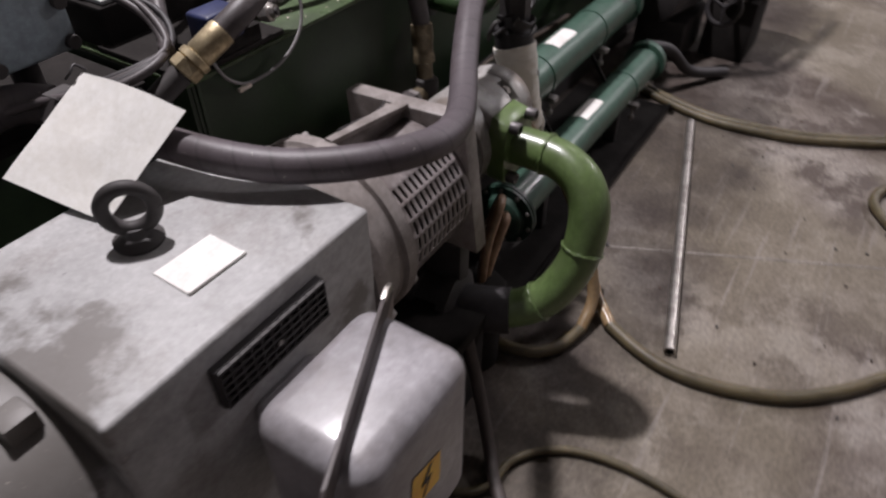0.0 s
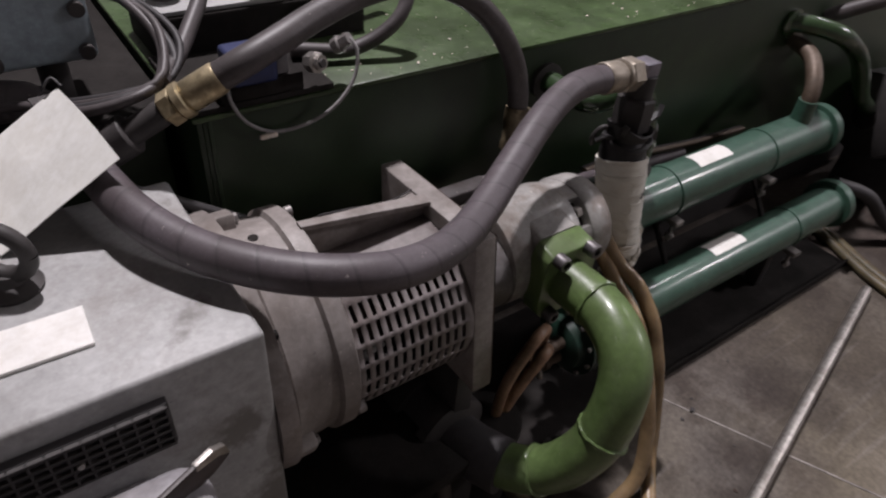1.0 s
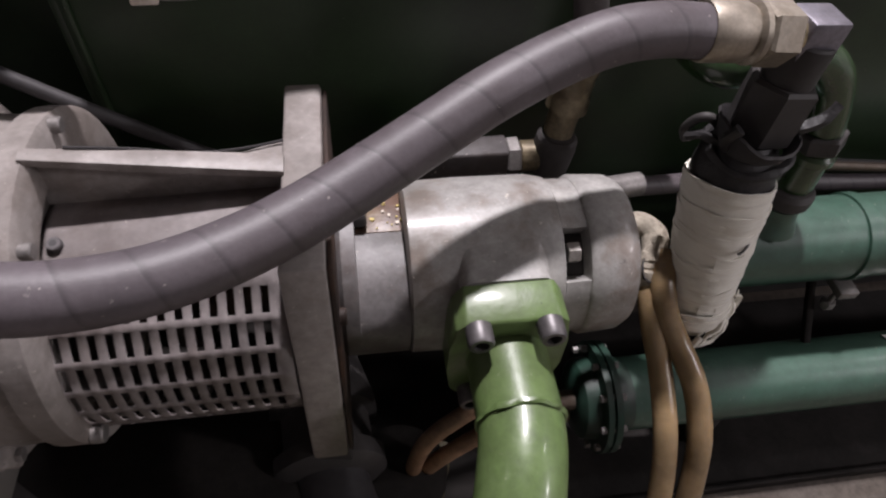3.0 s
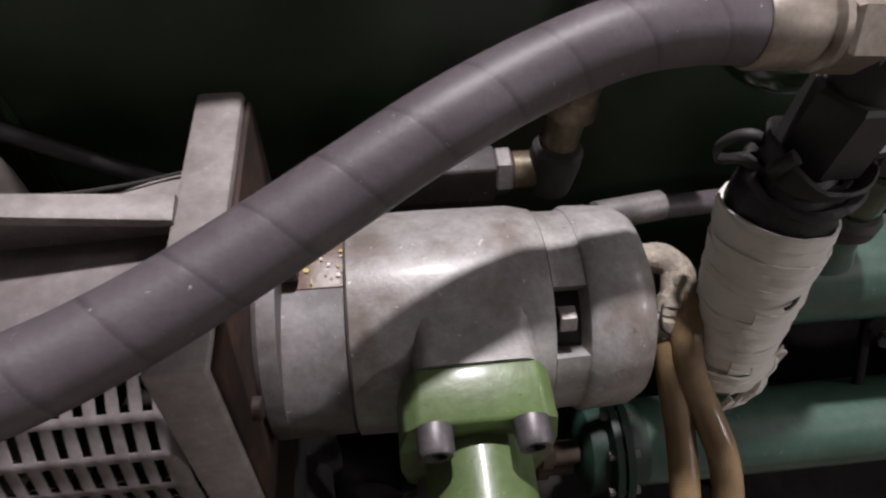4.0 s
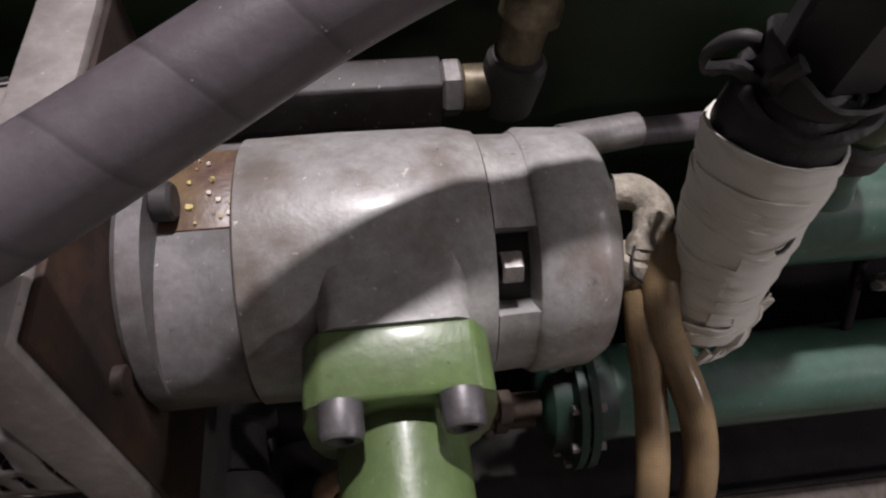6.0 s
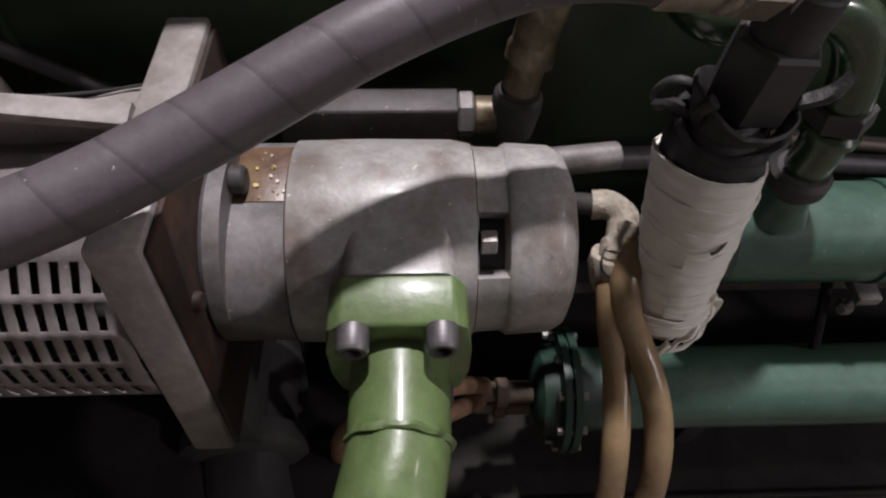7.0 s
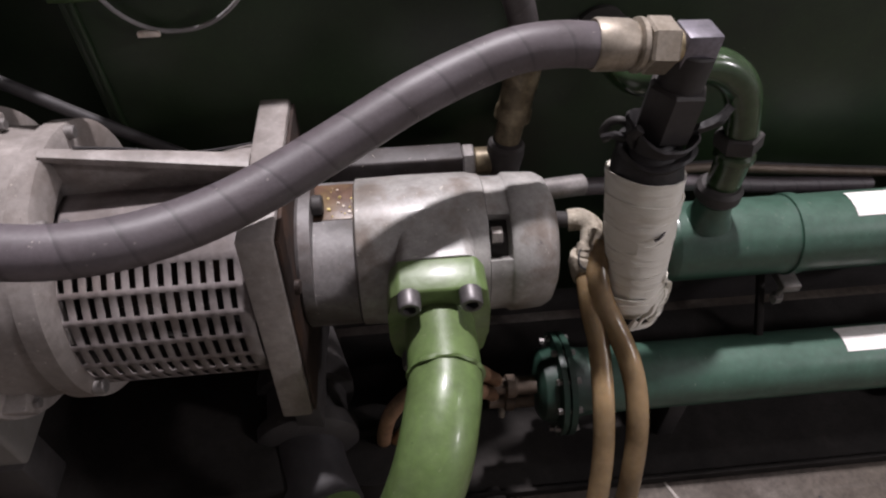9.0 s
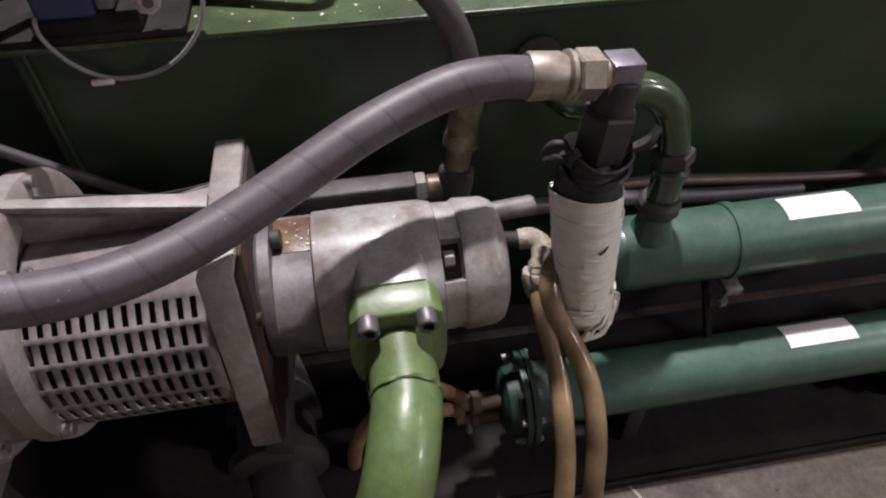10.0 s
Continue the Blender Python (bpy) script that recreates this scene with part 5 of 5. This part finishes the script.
part("post", rod((-0.085, 0.57, 0.712), (-0.085, 0.57, 0.795), 0.02, 16), DARK, jb)
for bx in (-0.152, -0.046):
    for bz in (0.81, 0.865, 0.92):
        part("lid_bolt", rod((bx, 0.487, bz), (bx, 0.477, bz), 0.010, 14, 0.001), DARK, jb)
jb2 = thing("junction_box", (-0.5, 0.75, 0.72), "second grey-blue box further along the stand", "junction box")
part("body", box(-0.66, -0.38, 0.62, 0.86, 0.71, 0.93, 0.012, 3), GREYBLUE, jb2)
for k in range(4):
    dx = (0.0, 0.013, 0.004, 0.024)[k]
    sag = (0.0, -0.014, 0.010, -0.004)[k]
    solo("cable", sweep([(-0.06 + dx, 0.60, 0.865 - 0.006 * k), (0.0 + dx, 0.52, 0.87 - 0.004 * k), (0.030 + dx, 0.43 + sag, 0.84 + sag), (0.012 + dx * 0.6, 0.365 - sag * 0.5, 0.812 + sag * 0.6), (-0.03, 0.342 + 0.006 * k, 0.802), (-0.09, 0.37 + 0.010 * k, 0.785), (-0.14, 0.45, 0.768), (-0.24, 0.54 + 0.012 * k, 0.735), (-0.42, 0.58, 0.722), (-0.64, 0.56 + 0.012 * k, 0.722)], 0.0065 - 0.0006 * k, 10, 0.012), BLACK if k % 2 else HOSEB, "dark cable bundled behind the motor", "cable", "cable bundle")
solo("conduit", sweep([(0.01, 0.36, 0.806), (0.05, 0.415, 0.815), (0.10, 0.48, 0.845), (0.16, 0.56, 0.88), (0.30, 0.62, 0.88), (0.5, 0.66, 0.80)], 0.011, 12, 0.012), HOSEB, "dark corrugated conduit over the tank", "conduit")
solo("conduit", sweep([(0.24, 0.50, 0.755), (0.34, 0.47, 0.752), (0.42, 0.46, 0.80), (0.44, 0.50, 0.86), (0.36, 0.60, 0.90), (0.2, 0.7, 0.90)], 0.012, 12, 0.012), HOSEB, "dark hose curling over the tank top", "hose")
pl = thing("valve_manifold", (0.2, 0.62, 0.73), "grimy steel valve manifold with fittings on the tank", "valve")
part("body", box(0.06, 0.42, 0.58, 0.74, 0.728, 0.80, 0.006), BED, pl)
part("top_cover", box(0.07, 0.41, 0.585, 0.735, 0.8005, 0.808, 0.002), MOTOR, pl, "pale grey grimy cover plate")
for k in range(4):
    part("cartridge", lathe([(0, 0.020), (0.03, 0.020), (0.032, 0.026), (0.05, 0.026), (0.052, 0.014), (0.08, 0.014)], (0.10 + 0.085 * k, 0.65, 0.80), (0, 0.1 * (k - 1.5), 1), 16), (BOLT, DARK, STEEL, DARK)[k], pl)

# ---- on the floor ----
pole = thing("steel_tube", (1.1, -0.19, 0.0), "long bare steel tube lying on the floor, open end", "tube")
d0, d1 = Vector((0.608, -0.322, 0.0145)), Vector((1.66, -0.052, 0.0145))
part("tube_wall", lathe([(0, 0.0108), (0, 0.0142), ((d1 - d0).length, 0.0142), ((d1 - d0).length, 0.0108)], d0, d1 - d0, 28, False), STEEL, pole)
part("bore", lathe([(0.0, 0.0108), ((d1 - d0).length, 0.0108)], d0 + (d1 - d0) * 0.002, d1 - d0, 24, False), DARK, pole)
for off, mm in ((0.0, OLIVE), (0.03, OLIVE)):
    solo("floor_hose", sweep([(1.80 + off, 0.30, 0.05), (1.785 + off, 0.139, 0.016), (1.746 + off, 0.041, 0.015), (1.713 + off, -0.071, 0.015), (1.707 + off, -0.19, 0.015), (1.735 + off, -0.368, 0.015), (1.79 + off, -0.50, 0.015), (1.86 + off, -0.628, 0.015), (2.0 + off, -0.82, 0.015), (2.2 + off, -1.0, 0.015)], 0.0145, 14, 0.02), mm, "dirty olive hose lying on the concrete floor", "hose", "floor hoses")
solo("floor_hose", sweep([(0.0, 0.05, 0.012), (0.05, -0.09, 0.012), (0.10, -0.138, 0.011), (0.159, -0.144, 0.011), (0.212, -0.18, 0.011), (0.247, -0.227, 0.011), (0.266, -0.28, 0.011), (0.275, -0.336, 0.011), (0.276, -0.393, 0.011), (0.271, -0.45, 0.011), (0.25, -0.6, 0.011)], 0.0085, 10, 0.015), OLIVE, "thin dirty hose lying on the concrete floor", "hose", "floor hoses")
solo("supply_cable", sweep([(0.236, 0.01, 0.242), (0.218, -0.035, 0.12), (0.165, -0.095, 0.03), (0.094, -0.155, 0.014), (0.03, -0.25, 0.014), (-0.02, -0.5, 0.014)], 0.013, 14, 0.015), surface("brown_cable", (0.035, 0.024, 0.021), 0.55, vary=0.3, dust=0.2), "brown cable hanging down beside the motor", "cable")
for run in (((0.560, 0.139, 0.228), (0.520, 0.100, 0.325), (0.485, 0.075, 0.370), (0.4506, 0.062, 0.372), (0.4067, 0.060, 0.310), (0.390, 0.060, 0.240), (0.3879, 0.060, 0.170)),
            ((0.558, 0.137, 0.188), (0.530, 0.095, 0.275), (0.4878, 0.062, 0.322), (0.447, 0.060, 0.2816), (0.4085, 0.060, 0.2222), (0.3914, 0.060, 0.1476))):
    solo("copper_hose", sweep(run, 0.0105, 12, 0.01), TANHOSE, "brownish hose curving under the pump", "hose", "hoses under the pump")
rng = random.Random(21)
for i in range(40):
    gx, gy, gr = rng.uniform(0.6, 1.9), rng.uniform(-0.75, 0.0), rng.uniform(0.002, 0.006)
    solo("debris", lump((gx, gy, gr * 0.35), gr, 400 + i, 0.4), DARK if i % 3 else RUST, "small dark crumb lying on the concrete floor", "debris", "floor debris")
solo("debris", lump((0.901, -0.053, 0.004), 0.008, 77, 0.5), DARK, "dark lump lying on the floor joint", "debris", "floor debris")
rng = random.Random(33)
for i in range(5):
    gx, gy = rng.uniform(0.13, 0.6), rng.uniform(0.02, 0.14)
    solo("scrap", lump((gx, gy, 0.012), rng.uniform(0.012, 0.03), 500 + i, 0.3), BED if i % 2 else DARK, "dusty grey scrap lying under the machine", "scrap", "scrap under the machine")
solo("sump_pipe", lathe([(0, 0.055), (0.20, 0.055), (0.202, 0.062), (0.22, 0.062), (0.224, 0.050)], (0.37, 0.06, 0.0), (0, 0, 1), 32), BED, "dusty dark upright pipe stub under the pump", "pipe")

# ---- far end ----
drum = thing("fan_motor", (2.2, 0.28, 0.0), "silver-grey motor drum standing past the coolers", "motor")
part("shell", lathe([(0, 0.10), (0.012, 0.130), (0.04, 0.142), (0.34, 0.142), (0.37, 0.11)], (2.07, 0.30, 0.290), (1, -0.25, 0.03), 40), SILVER, drum)
part("end_face", lathe([(0, 0.03), (0.01, 0.10), (0.02, 0.134)], (2.056, 0.303, 0.290), (1, -0.25, 0.03), 32), DARK, drum)
part("hub_cap", lathe([(0, 0.02), (0.006, 0.04), (0.02, 0.045)], (2.046, 0.305, 0.290), (1, -0.25, 0.03), 24), BED, drum)
part("foot", box(2.12, 2.40, 0.14, 0.34, 0.0, 0.16, 0.01), DARK, drum)
part("terminal_cover", box(2.14, 2.26, 0.20, 0.31, 0.415, 0.475, 0.012, 3), SILVER, drum)
far = thing("far_pump_unit", (2.45, 0.02, 0.0), "grimy pump unit with silver fittings past the drum", "pump")
part("body", lathe([(0, 0.08), (0.01, 0.10), (0.20, 0.10), (0.22, 0.13), (0.25, 0.13), (0.26, 0.07)], (2.22, 0.03, 0.33), (1, -0.2, 0), 28), DARK, far)
part("pedestal", box(2.25, 2.50, -0.08, 0.10, 0.0, 0.24, 0.008), BED, far)
for fx, fy, fz, fr in ((2.20, 0.045, 0.455, 0.032), (2.34, 0.10, 0.47, 0.028), (2.30, -0.04, 0.45, 0.024)):
    part("port_fitting", lathe([(0, fr), (0.02, fr), (0.022, fr * 0.75), (0.05, fr * 0.7)], (fx, fy, fz - 0.05), (0.1, -0.2, 1), 14), STEEL, far)
part("yellow_cap", lathe([(0, 0.026), (0.024, 0.026), (0.032, 0.018)], (2.19, -0.03, 0.365), (-0.6, -0.6, 0.2), 18), BRASS, far)
wheel = [(2.10 + 0.012 * math.sin(a * math.pi / 12), 0.018 + 0.058 * math.cos(a * math.pi / 12), 0.26 + 0.062 * math.sin(a * math.pi / 12)) for a in range(25)]
part("hand_wheel", sweep(wheel, 0.010, 10, 0.01, ends=False), BLACK, far)
part("wheel_stem", rod((2.10, 0.018, 0.26), (2.26, 0.02, 0.27), 0.012, 12, 0.001), DARK, far)
for k in range(3):
    a = k * math.pi * 2 / 3 + 0.4
    part("wheel_spoke", rod((2.10, 0.018, 0.26), (2.10 + 0.012 * math.sin(a), 0.018 + 0.056 * math.cos(a), 0.26 + 0.06 * math.sin(a)), 0.006, 10), BLACK, far)
fb2 = thing("far_bend", (1.75, 0.35, 0.5), "green pipe bend with copper stub at the cooler's end", "pipe")
part("stub", sweep([(1.52, C1[0], 0.478), (1.525, 0.262, 0.51), (1.545, 0.285, 0.545), (1.58, 0.33, 0.57), (1.60, 0.404, 0.585)], 0.020, 18, 0.012), COPPER, fb2)
part("bend_pipe", sweep([(1.555, 0.404, 0.634), (1.60, 0.355, 0.632), (1.66, 0.31, 0.614), (1.73, 0.30, 0.578), (1.80, 0.30, 0.535), (1.87, 0.30, 0.470), (1.95, 0.30, 0.38), (2.05, 0.30, 0.32)], 0.024, 20, 0.012), BT, fb2)
part("tank_flange", lathe([(0, 0.034), (0.012, 0.036), (0.014, 0.02)], (1.555, 0.401, 0.634), (0, -1, 0), 24), BT, fb2)
solo("far_hose", sweep([(1.72, 0.402, 0.62), (1.80, 0.33, 0.67), (1.88, 0.22, 0.74), (2.0, 0.08, 0.80), (2.2, 0.05, 0.86), (2.5, 0.02, 0.9)], 0.02, 14, 0.02), HOSEB, "dark hose running off past the drum", "hose")
solo("far_hose", sweep([(1.76, 0.19, 0.20), (1.86, 0.12, 0.16), (1.95, 0.05, 0.06), (2.1, -0.05, 0.02)], 0.02, 14, 0.02), BLACK, "black hose sagging to the floor past the coolers", "hose")
